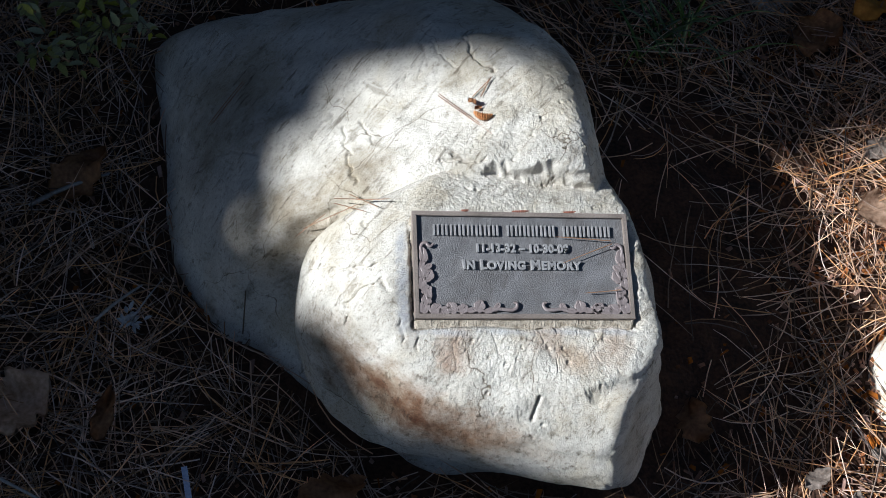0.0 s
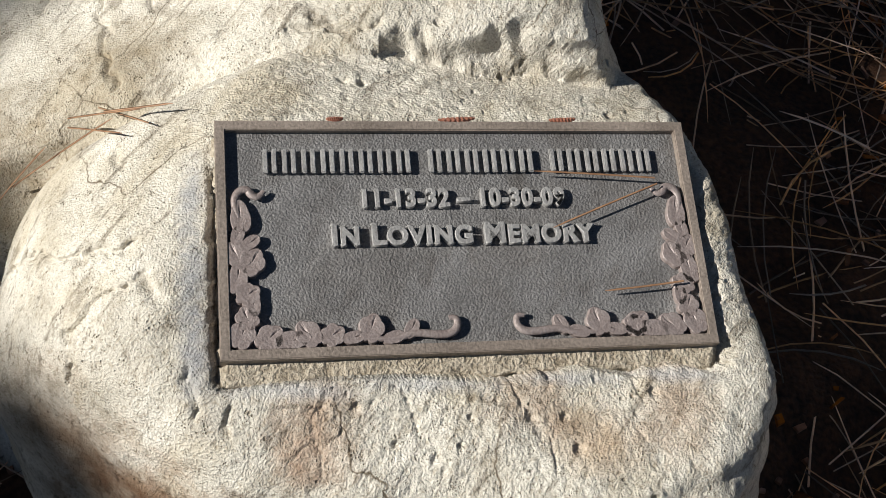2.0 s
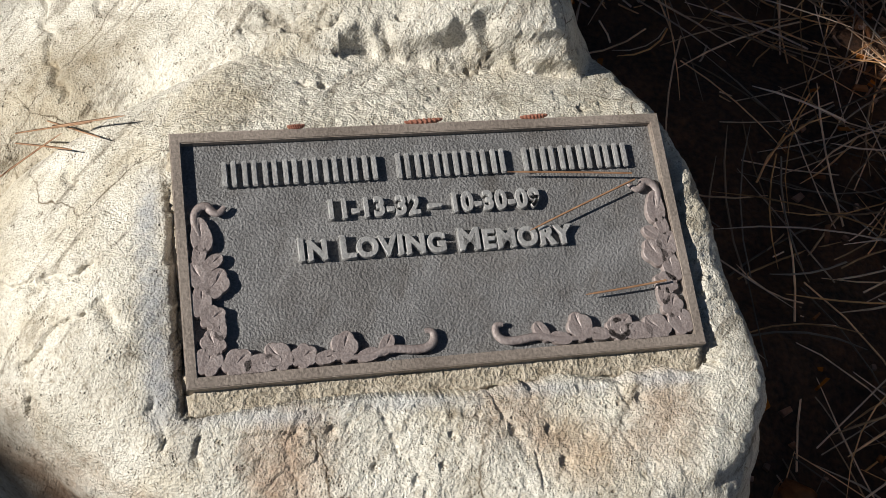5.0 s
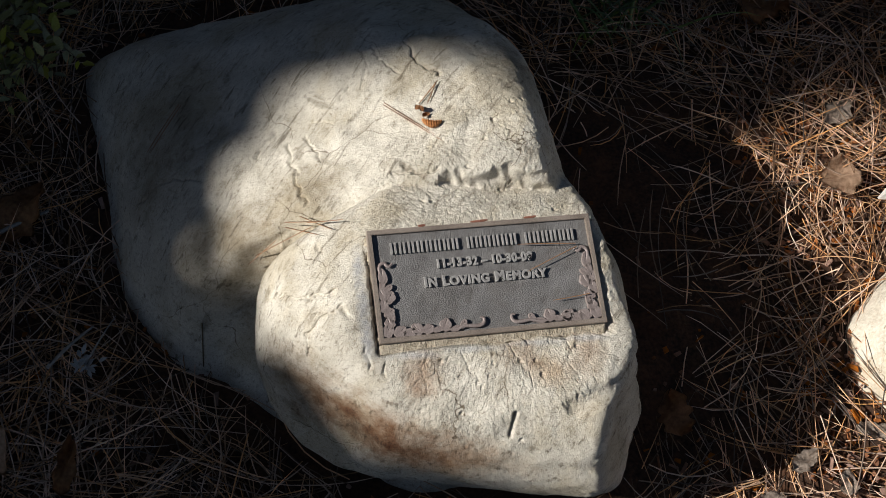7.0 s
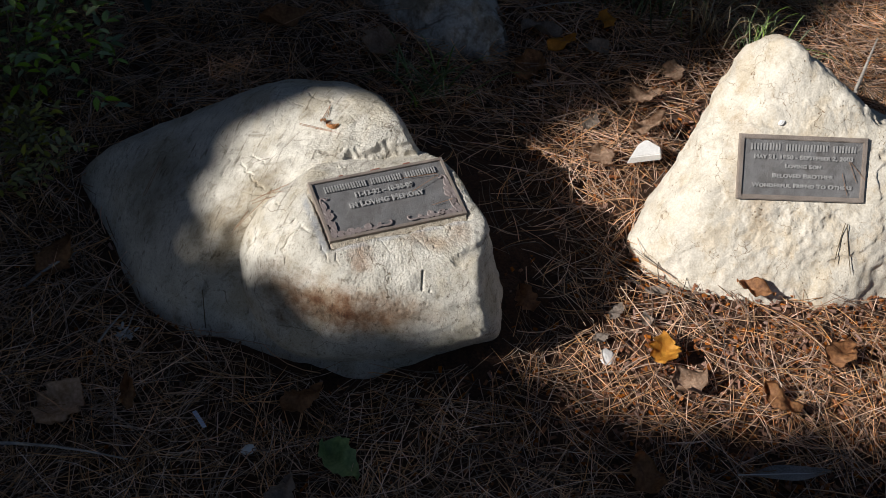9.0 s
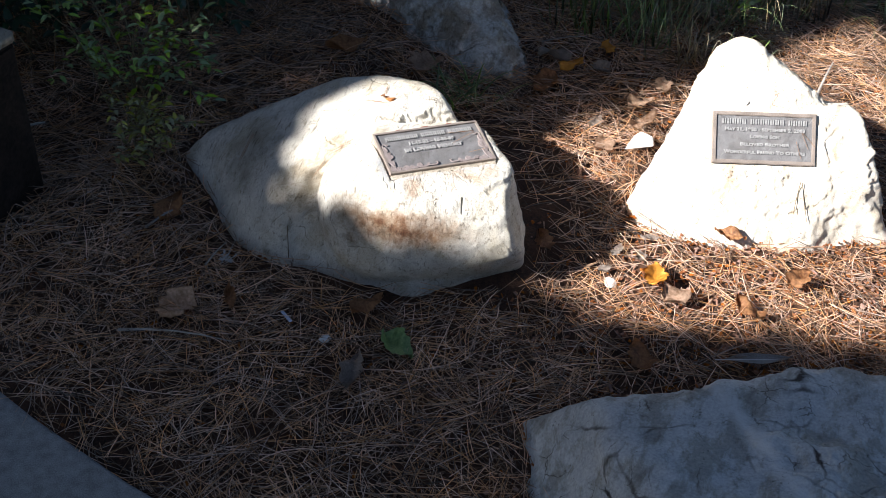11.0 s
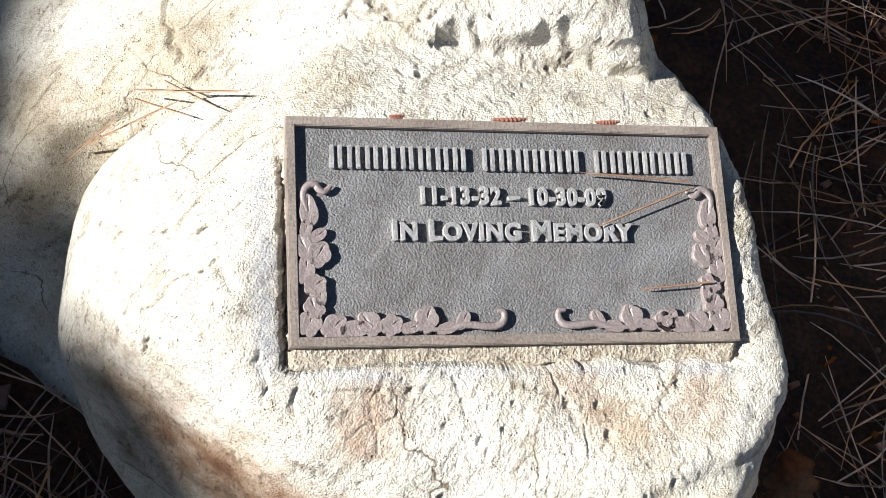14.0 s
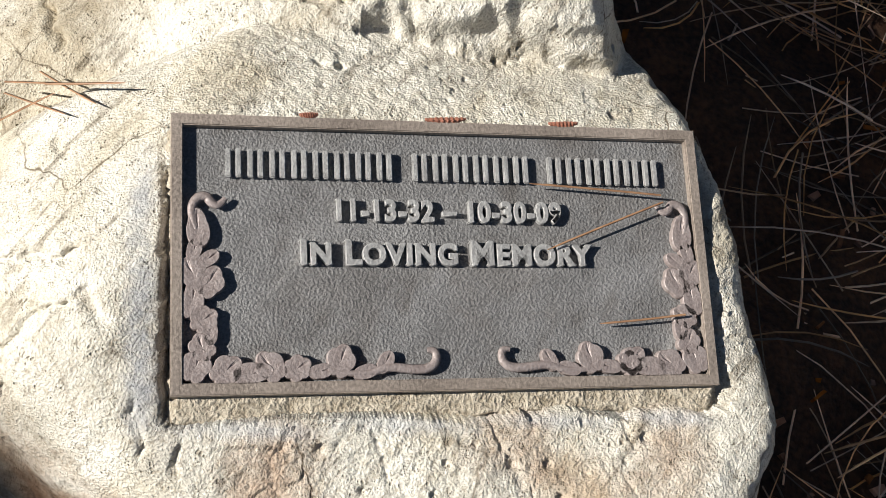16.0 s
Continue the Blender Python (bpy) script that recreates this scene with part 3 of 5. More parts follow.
def carve_boulder():
    centre = (0.055, 0.375, 0.02)
    points, ways, quads, fan = star(centre, (0.078, -0.117, 0.184), boulder_field, 440, 1100, 2.25)
    q = in_plate(points, PLATE_A)
    clear = np.clip(np.max(np.stack((np.abs(q[:, 0]) - PLATE_W / 2 - 0.004, np.abs(q[:, 1]) - PLATE_H / 2 - 0.005)), 0) / 0.022, 0.0, 1)
    broken = np.clip(1 - np.linalg.norm((points - np.array((0.14, 0.27, 0.22))) / np.array((0.17, 0.21, 0.2)), axis=1), 0, 1)
    broken = np.clip(broken * 3, 0, 1)
    d = 0.004 * fbm(points, 14, 3, 3) * clear + 0.0006 * fbm(points, 60, 3, 9) - fissures(points)
    d += (0.0004 * broken + 0.0001) * fbm(points, 420, 2, 17) + 0.0002 * broken * fbm(points, 150, 2, 19) + 0.0004 * (1 - broken) * fbm(points, 70, 3, 77)
    d -= 0.0024 * (0.10 + 0.90 * broken) * np.clip(2 * pits(points, 150, 21, 0.07), 0, 1) + 0.0016 * (0.05 + broken) * pits(points, 260, 31, 0.14)
    crack = np.abs(fbm(points, 9, 4, 41)) + 0.14 * np.clip(vnoise(points, 12, 47) - 0.05, 0, 1)
    sparse = np.clip(3.0 * vnoise(points, 7, 49) - 0.9, 0, 1)
    d -= 0.0035 * sparse * np.clip(1 - crack / 0.010, 0, 1)
    step = 0.5 * np.tanh(fbm(points, 22, 3, 53) * 9)
    d += 0.0009 * step * broken * clear
    slit = segment_distance(points, (0.1335, 0.118, 0.171), (0.137, 0.131, 0.192))
    d -= 0.012 * np.exp(-(slit / 0.0015) ** 2)
    return skin("boulder", points + ways * d[:, None], quads, fan, M_ROCK)


WEDGE = [  # the triangular boulder with the second plate
    (-0.24, -0.70, 0.67, 0.80, 0.214, 0.158), (-0.78, 0.07, 0.63, 0.585, 0.265, 0.03), (-0.62, 0.75, 0.14, 0.57, 0.285, 0.03),
    (-0.5, -0.7, 0.4, 0.63, 0.16, 0.01), (-0.15, -0.9, 0.35, 0.82, 0.075, 0.01),
    (0.85, -0.1, 0.45, 1.0, 0.2, 0.10), (0.68, 0.2, 0.62, 0.887, 0.33, 0.25),
    (0.1, 0.85, 0.55, 0.8, 0.46, 0.2), (0, 0, -1, 0, 0, -0.06)]
SHOULDER = [(-0.24, -0.70, 0.67, 0.80, 0.214, 0.160), (0.9, 0.0, 0.2, 1.005, 0.2, 0.15), (0.15, 0.5, 0.85, 0.95, 0.2, 0.226),
            (-0.9, 0.3, 0.2, 0.86, 0.2, 0.15), (0, -0.9, 0.3, 0.9, 0.07, 0.02), (0, 0, -1, 0, 0, -0.06), (0, 1, 0.2, 0.9, 0.40, 0.1)]


def wedge_field(p):
    p = p + np.array((0.009, 0.0, 0.0))
    f = blend(convex(p, WEDGE, 0.010), convex(p, SHOULDER, 0.006), 0.004)
    return np.maximum(f, -slot_field(p, PLATE_B, 0.002, 0.001, 0.001, 0.001, 0.004))


def carve_wedge():
    points, ways, quads, fan = star((0.811, 0.26, 0.06), (-0.1, -0.5, 0.6), wedge_field, 200, 520, 2.25)
    q = in_plate(points, PLATE_B)
    clear = np.clip(np.max(np.stack((np.abs(q[:, 0]) - PLATE_W / 2, np.abs(q[:, 1]) - PLATE_H / 2)), 0) / 0.02, 0.0, 1)
    d = 0.009 * fbm(points, 13, 4, 103) * clear + 0.0015 * fbm(points, 80, 3, 109)
    flank = np.clip((points[:, 0] - 0.86 - 0.25 * (0.25 - points[:, 2])) / 0.04, 0, 1) * np.clip((points[:, 2] - 0.05) / 0.05, 0, 1)
    d += (0.0014 * clear + 0.0022 * flank) * np.tanh(fbm(points, 24, 3, 119) * 8)
    crack = np.abs(fbm(points, 8, 4, 141)) + 0.14 * np.clip(vnoise(points, 10, 147) + 0.1, 0, 1)
    d -= 0.004 * np.clip(1 - crack / 0.02, 0, 1) + 0.0015 * pits(points, 60, 121, 0.12)
    return skin("boulder", points + ways * d[:, None], quads, fan, M_ROCK_B)


SLAB = [(0.0, 0.12, 1.0, 0.45, -0.6, 0.17), (-0.8, 0.1, 0.5, 0.15, -0.45, 0.07), (0.08, 0.9, 0.45, 0.34, -0.318, 0.14),
        (0.45, 0.75, 0.55, 0.68, -0.37, 0.12), (0.9, 0.0, 0.4, 0.86, -0.6, 0.05), (0, -0.9, 0.3, 0.45, -0.95, 0.05),
        (-0.7, -0.6, 0.4, 0.2, -0.8, 0.05), (0, 0, -1, 0, 0, -0.06)]
FLAT = [(0.05, -0.28, 1.0, 0.45, 0.98, 0.075), (-0.85, -0.38, 0.45, 0.350, 0.95, 0.02), (0.12, -0.88, 0.5, 0.43, 0.785, 0.012),
        (0.85, -0.12, 0.45, 0.555, 0.95, 0.02), (0.3, 0.9, 0.5, 0.45, 1.75, 0.05), (-0.8, 0.3, 0.5, 0.12, 1.45, 0.05), (0, 0, -1, 0, 0, -0.05)]


def carve(planes, centre, seed, mat, rings=110, segments=260, rough=0.016):
    field = lambda p: convex(p, planes, 0.014)
    points, ways, quads, fan = star(centre, (0, 0.2, 1), field, rings, segments, 2.2, 1.2, 1.1)
    d = rough * fbm(points, 9, 6, seed, 0.55) + 0.5 * (rough - 0.010) * np.tanh(6 * fbm(points, 14, 3, seed + 5)) - 0.006 * np.clip(1 - np.abs(fbm(points, 6, 4, seed + 9)) / 0.03, 0, 1)
    return skin("boulder", points + ways * d[:, None], quads, fan, mat)


memorial_rock = tagged(new("boulder", carve_boulder()), "large pale limestone boulder with a broken pitted front block", "boulder")
wedge_rock = tagged(new("boulder", carve_wedge()), "triangular cream limestone boulder leaning back on the pine litter in sunlight", "boulder")
tagged(new("boulder", carve(SLAB, (0.47, -0.62, 0.02), 201, M_ROCK_C)), "grey cracked limestone boulder in shade with a pale vein", "boulder")
tagged(new("boulder", carve(FLAT, (0.44, 1.3, 0.0), 301, M_ROCK_D, 160, 360, 0.034)), "low flat grey limestone boulder half sunk in shaded litter", "boulder")


# ---------------------------------------------------------------- ground
def ground_height(x, y):
    p = np.stack((np.atleast_1d(x), np.atleast_1d(y), np.zeros_like(np.atleast_1d(x))), -1).astype(float)
    near = np.exp(-((p[:, 0] ** 2 + p[:, 1] ** 2) / 30.0))
    return -0.012 + near * (0.012 * vnoise(p, 4, 501) + 0.007 * vnoise(p, 17, 503))


def build_ground():
    s = np.linspace(-1, 1, 321)
    a = 1.6 * s + 300 * np.sign(s) * np.abs(s) ** 11
    gx, gy = np.meshgrid(a + 0.2, a + 0.3, indexing="ij")
    z = ground_height(gx.ravel(), gy.ravel())
    i = np.arange(320)
    a0, b0 = np.meshgrid(i, i, indexing="ij")
    q = (a0 * 321 + b0).ravel()
    faces = np.stack((q, q + 321, q + 322, q + 1), -1)
    return mesh_of("ground", np.stack((gx.ravel(), gy.ravel(), z), -1), faces, M_SOIL)


tagged(new("ground", build_ground()), "dark brown forest floor of decayed pine duff", "ground", kind="structure")


def build_pavement():
    bm = bmesh.new()
    edge = [(-24.0, 33.0), (-3.6, 4.2), (-2.2, 2.2), (-1.35, 0.96), (-0.93, 0.36), (-0.80, 0.19), (-0.704, 0.061), (-0.635, -0.037), (-0.513, -0.198), (-0.36, -0.38), (-0.1, -0.68), (0.5, -1.25), (1.6, -2.1), (3.4, -3.3), (40.0, -25.0)]
    outer = [(x - 1.25, y - 1.1) for x, y in reversed(edge)]
    loop = [bm.verts.new((x + 0.014, y + 0.014, 0.012)) for x, y in edge + outer]
    face = bm.faces.new(loop)
    low = bmesh.ops.extrude_face_region(bm, geom=[face])
    for v in low["geom"]:
        if isinstance(v, bmesh.types.BMVert):
            v.co.z = -0.10
    bmesh.ops.bevel(bm, geom=[e for e in bm.edges if all(v.co.z > 0 for v in e.verts)], offset=0.006, segments=2, affect="EDGES")
    return mesh_from("pavement", bm, M_CONCRETE)


tagged(new("pavement", build_pavement()), "worn grey concrete path edge beside the pine litter", "pavement", kind="structure")


# ---------------------------------------------------------------- litter
rng = np.random.default_rng(7)


def blocked(x, y, margin=0.0):
    p = np.stack((x, y, np.full_like(x, 0.02)), -1)
    inside = np.zeros(len(p), bool)
    near = (np.abs(x - 0.02) < 0.4) & (np.abs(y - 0.37) < 0.42)
    for h in (0.015, 0.035):
        p[:, 2] = h
        inside[near] |= boulder_field(p[near]) < margin
    p[:, 2] = 0.02
    inside |= (convex(p, WEDGE, 0.01) < margin) | (convex(p, SLAB, 0.014) < margin) | (convex(p, FLAT, 0.014) < margin - 0.02)
    path = (x * 0.8 + y * 0.6 < -0.527) & (x < -0.15)
    return inside | path


def strands(x, y, z, heading, length, bend, lift, radius, steps=4):
    """Thin three-sided blades, one for each entry."""
    n = len(x)
    s = np.linspace(0, 1, steps + 1)[None, :]
    turn = heading[:, None] + bend[:, None] * s
    dx = np.cumsum(np.cos(turn), 1) / (steps + 1) * length[:, None]
    dy = np.cumsum(np.sin(turn), 1) / (steps + 1) * length[:, None]
    px, py = x[:, None] + dx, y[:, None] + dy
    pz = z[:, None] + lift[:, None] * length[:, None] * s - 0.1 * length[:, None] * np.abs(lift[:, None]) * s * s
    r = radius[:, None] * np.where(s > 0.9, 0.35, 1.0)
    nx, ny = -np.sin(turn), np.cos(turn)
    corners = []
    for k in range(3):
        c, e = math.cos(2 * math.pi * k / 3 + 0.5), math.sin(2 * math.pi * k / 3 + 0.5)
        corners.append(np.stack((px + nx * r * c, py + ny * r * c, pz + r * e), -1))
    verts = np.stack(corners, 2).reshape(-1, 3)
    base = (np.arange(n) * (steps + 1) * 3)[:, None, None]
    j = (np.arange(steps) * 3)[None, :, None]
    k = np.arange(3)[None, None, :]
    a, b = base + j + k, base + j + (k + 1) % 3
    faces = np.stack((a, b, b + 3, a + 3), -1).reshape(-1, 4)
    return verts, faces


def needle_litter(count, x0, x1, y0, y1, top):
    x, y = rng.uniform(x0, x1, count), rng.uniform(y0, y1, count)
    p = np.stack((x, y, np.zeros(count)), -1)
    heading = rng.uniform(0, 2 * np.pi, count)
    length = rng.uniform(0.06, 0.165, count)
    bend = rng.normal(0, 0.5, count)
    ok = ~blocked(x + 0.5 * length * np.cos(heading), y + 0.5 * length * np.sin(heading), 0.004)
    ok &= ~blocked(x, y, 0.0) & ~blocked(x + length * np.cos(heading), y + length * np.sin(heading), 0.0)
    thin = np.clip((x - 0.22) / 0.12, 0, 1) * np.clip((0.28 - y) / 0.12, 0, 1) * np.clip((y + 0.35) / 0.1, 0, 1)
    thin = 0.5 * thin
    # sparse needles beside the boulder; bare dark soil also deepens its shade
    shaded_strip = np.clip((x - 0.20) / 0.05, 0, 1) * np.clip((0.50 - x) / 0.08, 0, 1) * np.clip((0.66 - y) / 0.12, 0, 1) * np.clip((y - 0.10) / 0.08, 0, 1)
    thin = np.maximum(thin, 1.65 * shaded_strip)
    ok &= rng.uniform(0, 1, count) > 0.5 * thin + 0.25 * np.clip(vnoise(p, 7, 511), 0, 1)
    x, y, heading, length, bend = x[ok], y[ok], heading[ok], length[ok], bend[ok]
    n = len(x)
    z = ground_height(x + 0.5 * length * np.cos(heading), y + 0.5 * length * np.sin(heading)) + rng.uniform(0, 1, n) ** 1.5 * top
    lift = rng.normal(0, 0.10, n)
    pair = rng.uniform(0, 1, n) < 0.4
    spread = rng.uniform(0.06, 0.3, n) * rng.choice((-1, 1), n)
    v1, f1 = strands(x, y, z, heading, length, bend, lift, rng.uniform(0.0005, 0.0009, n))
    v2, f2 = strands(x[pair], y[pair], z[pair] + 0.001, heading[pair] + spread[pair], length[pair], bend[pair], lift[pair], rng.uniform(0.0005, 0.0009, pair.sum()))
    return np.concatenate((v1, v2)), np.concatenate((f1, f2 + len(v1)))


sets = [needle_litter(43000, -1.0, 1.5, -0.75, 1.6, 0.022), needle_litter(5000, -2.2, 2.6, 0.9, 3.2, 0.02), needle_litter(3500, 1.3, 3.0, -1.6, 1.4, 0.02), needle_litter(3000, -1.9, -0.9, 0.2, 2.4, 0.02), needle_litter(2000, 0.2, 2.4, -2.0, -0.7, 0.02)]
verts, faces, at = [], [], 0
for v, f in sets:
    verts.append(v), faces.append(f + at)
    at += len(v)
tagged(new("pine_needles", mesh_of("pine_needles", np.concatenate(verts), np.concatenate(faces), M_NEEDLE)),
       "thick tangled carpet of dry tan and grey pine needles", "pine needles", kind="stuff")


def chip_litter(count):
    x, y = rng.uniform(-0.8, 1.4, count), rng.uniform(-0.6, 1.3, count)
    right = rng.uniform(0, 1, count) < np.clip(0.25 + x, 0.12, 1.0) * np.where((x > 0.2) & (y < 0.3) & (y > -0.35), 1.0, 0.45)
    # most chips left out here too, so the boulder's shade looks darker
    shaded_strip = (x > 0.18) & (x < 0.47) & (y > 0.08) & (y < 0.66)
    ok = ~blocked(x, y, 0.004) & right & (~shaded_strip | (rng.uniform(0, 1, count) < 0.12))
    x, y = x[ok], y[ok]
    n = len(x)
    z = ground_height(x, y) + rng.uniform(0.0, 0.010, n)
    a = rng.uniform(0, 2 * np.pi, n)
    lx, ly, lz = rng.uniform(0.0015, 0.008, n) * rng.uniform(0.4, 1.2, n), rng.uniform(0.0008, 0.0030, n), rng.uniform(0.0006, 0.0018, n)
    tilt = rng.normal(0, 0.2, n)
    out = []
    for sx, sy, sz in ((-1, -0.7, -1), (1, -1, -1), (0.8, 1, -1), (-1, 0.8, -1), (-0.9, -0.6, 1), (0.9, -0.9, 1), (0.7, 0.9, 1), (-0.8, 0.8, 1)):
        px, py, pz = lx * sx, ly * sy, lz * sz + tilt * lx * sx
        out.append(np.stack((x + px * np.cos(a) - py * np.sin(a), y + px * np.sin(a) + py * np.cos(a), z + pz), -1))
    verts = np.stack(out, 1).reshape(-1, 3)
    cube = np.array(((3, 2, 1, 0), (4, 5, 6, 7), (0, 1, 5, 4), (1, 2, 6, 5), (2, 3, 7, 6), (3, 0, 4, 7)))
    faces = ((np.arange(n) * 8)[:, None, None] + cube[None]).reshape(-1, 4)
    return mesh_of("bark_chips", verts, faces, M_CHIP, False)


tagged(new("bark_chips", chip_litter(70000)), "scattered reddish brown bark chips and crumbled needles", "bark chips", kind="stuff")


# ---------------------------------------------------------------- plaques
def rim_mesh(w, h, rim, z0, z1, bevel):
    bm = bmesh.new()
    outer = [bm.verts.new((sx * w / 2, sy * h / 2, z1)) for sx, sy in ((-1, -1), (1, -1), (1, 1), (-1, 1))]
    inner = [bm.verts.new((sx * (w / 2 - rim), sy * (h / 2 - rim), z1)) for sx, sy in ((-1, -1), (1, -1), (1, 1), (-1, 1))]
    faces = [bm.faces.new((outer[i], outer[(i + 1) % 4], inner[(i + 1) % 4], inner[i])) for i in range(4)]
    low = bmesh.ops.extrude_face_region(bm, geom=faces)
    for v in low["geom"]:
        if isinstance(v, bmesh.types.BMVert):
            v.co.z = z0
    bmesh.ops.recalc_face_normals(bm, faces=bm.faces)
    top = [e for e in bm.edges if all(v.co.z > (z0 + z1) / 2 for v in e.verts) and len(e.link_faces) == 2 and abs(e.calc_face_angle(0)) > 0.5]
    bmesh.ops.bevel(bm, geom=top, offset=bevel, segments=2, affect="EDGES")
    return mesh_from("rim", bm, M_BRONZE_RIM)


def words(text, size, depth, mat, width, caps=1.0):
    """Raised lettering of the built-in font; capitals that began a lower-case letter are smaller."""
    curve = bpy.data.curves.new("lettering", "FONT")
    curve.body = text
    curve.size, curve.extrude, curve.bevel_depth, curve.bevel_resolution = size, depth, size * 0.02, 1
    curve.align_x, curve.align_y, curve.offset = "CENTER", "BOTTOM_BASELINE", size * 0.028
    curve.space_character = 1.1
    if caps < 1:
        curve.small_caps_scale = caps
        for i, letter in enumerate(text):
            curve.body_format[i].use_small_caps = letter.islower()
    ob = new("lettering", curve)
    bpy.context.view_layer.update()
    me = bpy.data.meshes.new_from_object(ob.evaluated_get(bpy.context.evaluated_depsgraph_get()))
    curve.extrude, curve.bevel_depth = 0.0, 0.0
    bpy.context.view_layer.update()
    flat = bpy.data.meshes.new_from_object(ob.evaluated_get(bpy.context.evaluated_depsgraph_get()))
    bpy.data.objects.remove(ob)
    slabs = bmesh.new()
    slabs.from_mesh(me)
    stem = size * 0.13
    for edge in flat.edges:
        p, q = (flat.vertices[i].co for i in edge.vertices)
        long = abs(p.x - q.x)
        if abs(p.y - q.y) < size * 0.004 and 0.4 * stem < long < 2.3 * stem and (abs(p.y) < size * 0.04 or p.y > size * 0.5):
            up = 1 if abs(p.y) < size * 0.04 else -1
            foot = box_bm(min(p.x, q.x) - 0.42 * stem, max(p.x, q.x) + 0.42 * stem, min(p.y, p.y + up * 0.38 * stem), max(p.y, p.y + up * 0.38 * stem), -depth, depth, size * 0.012, 1)
            piece = bpy.data.meshes.new("slab")
            foot.to_mesh(piece)
            slabs.from_mesh(piece)
            foot.free()
            bpy.data.meshes.remove(piece)
    slabs.to_mesh(me)
    slabs.free()
    bpy.data.meshes.remove(flat)
    reach = [v.co.x for v in me.vertices]
    me.transform(Matrix.Diagonal((width / (max(reach) - min(reach)), 1, 1, 1)))
    me.materials.clear()
    me.materials.append(mat)
    return me


def line_bars(plate, x0, x1, y, height, counts, z, mat):
    """A line of raised plain bars, in groups, in place of a name."""
    total = sum(counts) + 0.7 * (len(counts) - 1)
    step = (x1 - x0) / total
    x, wide = x0, step * 0.74
    for group in counts:
        for k in range(group):
            tall = height
            for at in (x, x + wide * 0.62):
                part("bar", mesh_from("bar", box_bm(at, at + wide * 0.38, y, y + tall, 0.0, z, 0.0004), mat), plate)
            x += step
        x += 0.7 * step


def scroll(points, radius, lean=0.0):
    """A flat raised tendril along a smooth line, thicker in the middle."""
    curve = bpy.data.curves.new("tendril", "CURVE")
    curve.dimensions, curve.bevel_depth, curve.bevel_resolution, curve.use_fill_caps = "3D", radius, 2, True
    spline = curve.splines.new("NURBS")
    spline.points.add(len(points) - 1)
    for i, (x, y) in enumerate(points):
        spline.points[i].co = (x, y, 0.0016, 1)
        spline.points[i].radius = 0.55 + 0.75 * math.sin(math.pi * (i + 0.5) / len(points))
    spline.order_u, spline.use_endpoint_u = 3, True
    ob = new("tendril", curve)
    bpy.context.view_layer.update()
    me = bpy.data.meshes.new_from_object(ob.evaluated_get(bpy.context.evaluated_depsgraph_get()))
    bpy.data.objects.remove(ob)
    me.materials.clear()
    me.materials.append(M_BRONZE_LEAF)
    me.transform(Matrix.Translation((0, 0, 0.0006)) @ Matrix.Diagonal((1, 1, 0.55, 1)))
    return me


def petal_mesh(length, width, lobes, thick=0.0026):
    """A raised flat-topped leaf with a lobed outline and a cut down its middle."""
    bm = bmesh.new()
    n = 48
    rings = [[], [], [], []]
    for i in range(n):
        a = 2 * math.pi * i / n
        r = 1 + 0.17 * abs(math.cos(lobes * a / 2)) - 0.12 + 0.10 * math.cos(a)
        x, y = length * 0.5 * r * math.cos(a), width * 0.5 * r * math.sin(a)
        groove = 0.0006 * math.exp(-(math.sin(a) / 0.16) ** 2) * (1 if x > 0 else 0)
        for ring, (shrink, z) in zip(rings, ((1.0, 0.0), (0.97, thick - 0.0003), (0.92, thick), (0.45, thick - groove))):
            ring.append(bm.verts.new((x * shrink, y * shrink, z)))
    core = bm.verts.new((0, 0, thick - 0.0002))
    for low, top in zip(rings, rings[1:]):
        for i in range(n):
            j = (i + 1) % n
            bm.faces.new((low[i], low[j], top[j], top[i]))
    for i in range(n):
        bm.faces.new((rings[3][i], rings[3][(i + 1) % n], core))
    return mesh_from("petal", bm, M_BRONZE_LEAF)


plaque = empty("plaque", PLATE_A, "weathered grey bronze plaque with raised border and floral scrolls", "plaque")
part("plate", mesh_from("plate", box_bm(-PLATE_W / 2 + 0.001, PLATE_W / 2 - 0.001, -PLATE_H / 2 + 0.001, PLATE_H / 2 - 0.001, -0.0029, -0.0008, 0.0005), M_BRONZE), plaque, "dark grey textured bronze field")
part("rim", rim_mesh(PLATE_W, PLATE_H, 0.0043, -0.0055, 0.0024, 0.0004), plaque, "rubbed brown bronze border")
line_bars(plaque, -0.0825, 0.0865, 0.0275, 0.0108, (8, 6, 6), 0.0018, M_BRONZE_LETTER)
part("lettering", words("11-13-32 – 10-30-09", 0.0109, 0.0012, M_BRONZE_LETTER, 0.0865), plaque, m=pose(-0.0005, 0.0122, 0.0006))
part("lettering", words("In Loving Memory", 0.0124, 0.0012, M_BRONZE_LETTER, 0.1115, 0.86), plaque, m=pose(-0.0015, -0.0042, 0.0006))
petals = [petal_mesh(0.0125, 0.0105, 5), petal_mesh(0.0150, 0.0085, 3), petal_mesh(0.0105, 0.0095, 6), petal_mesh(0.009, 0.006, 2)]
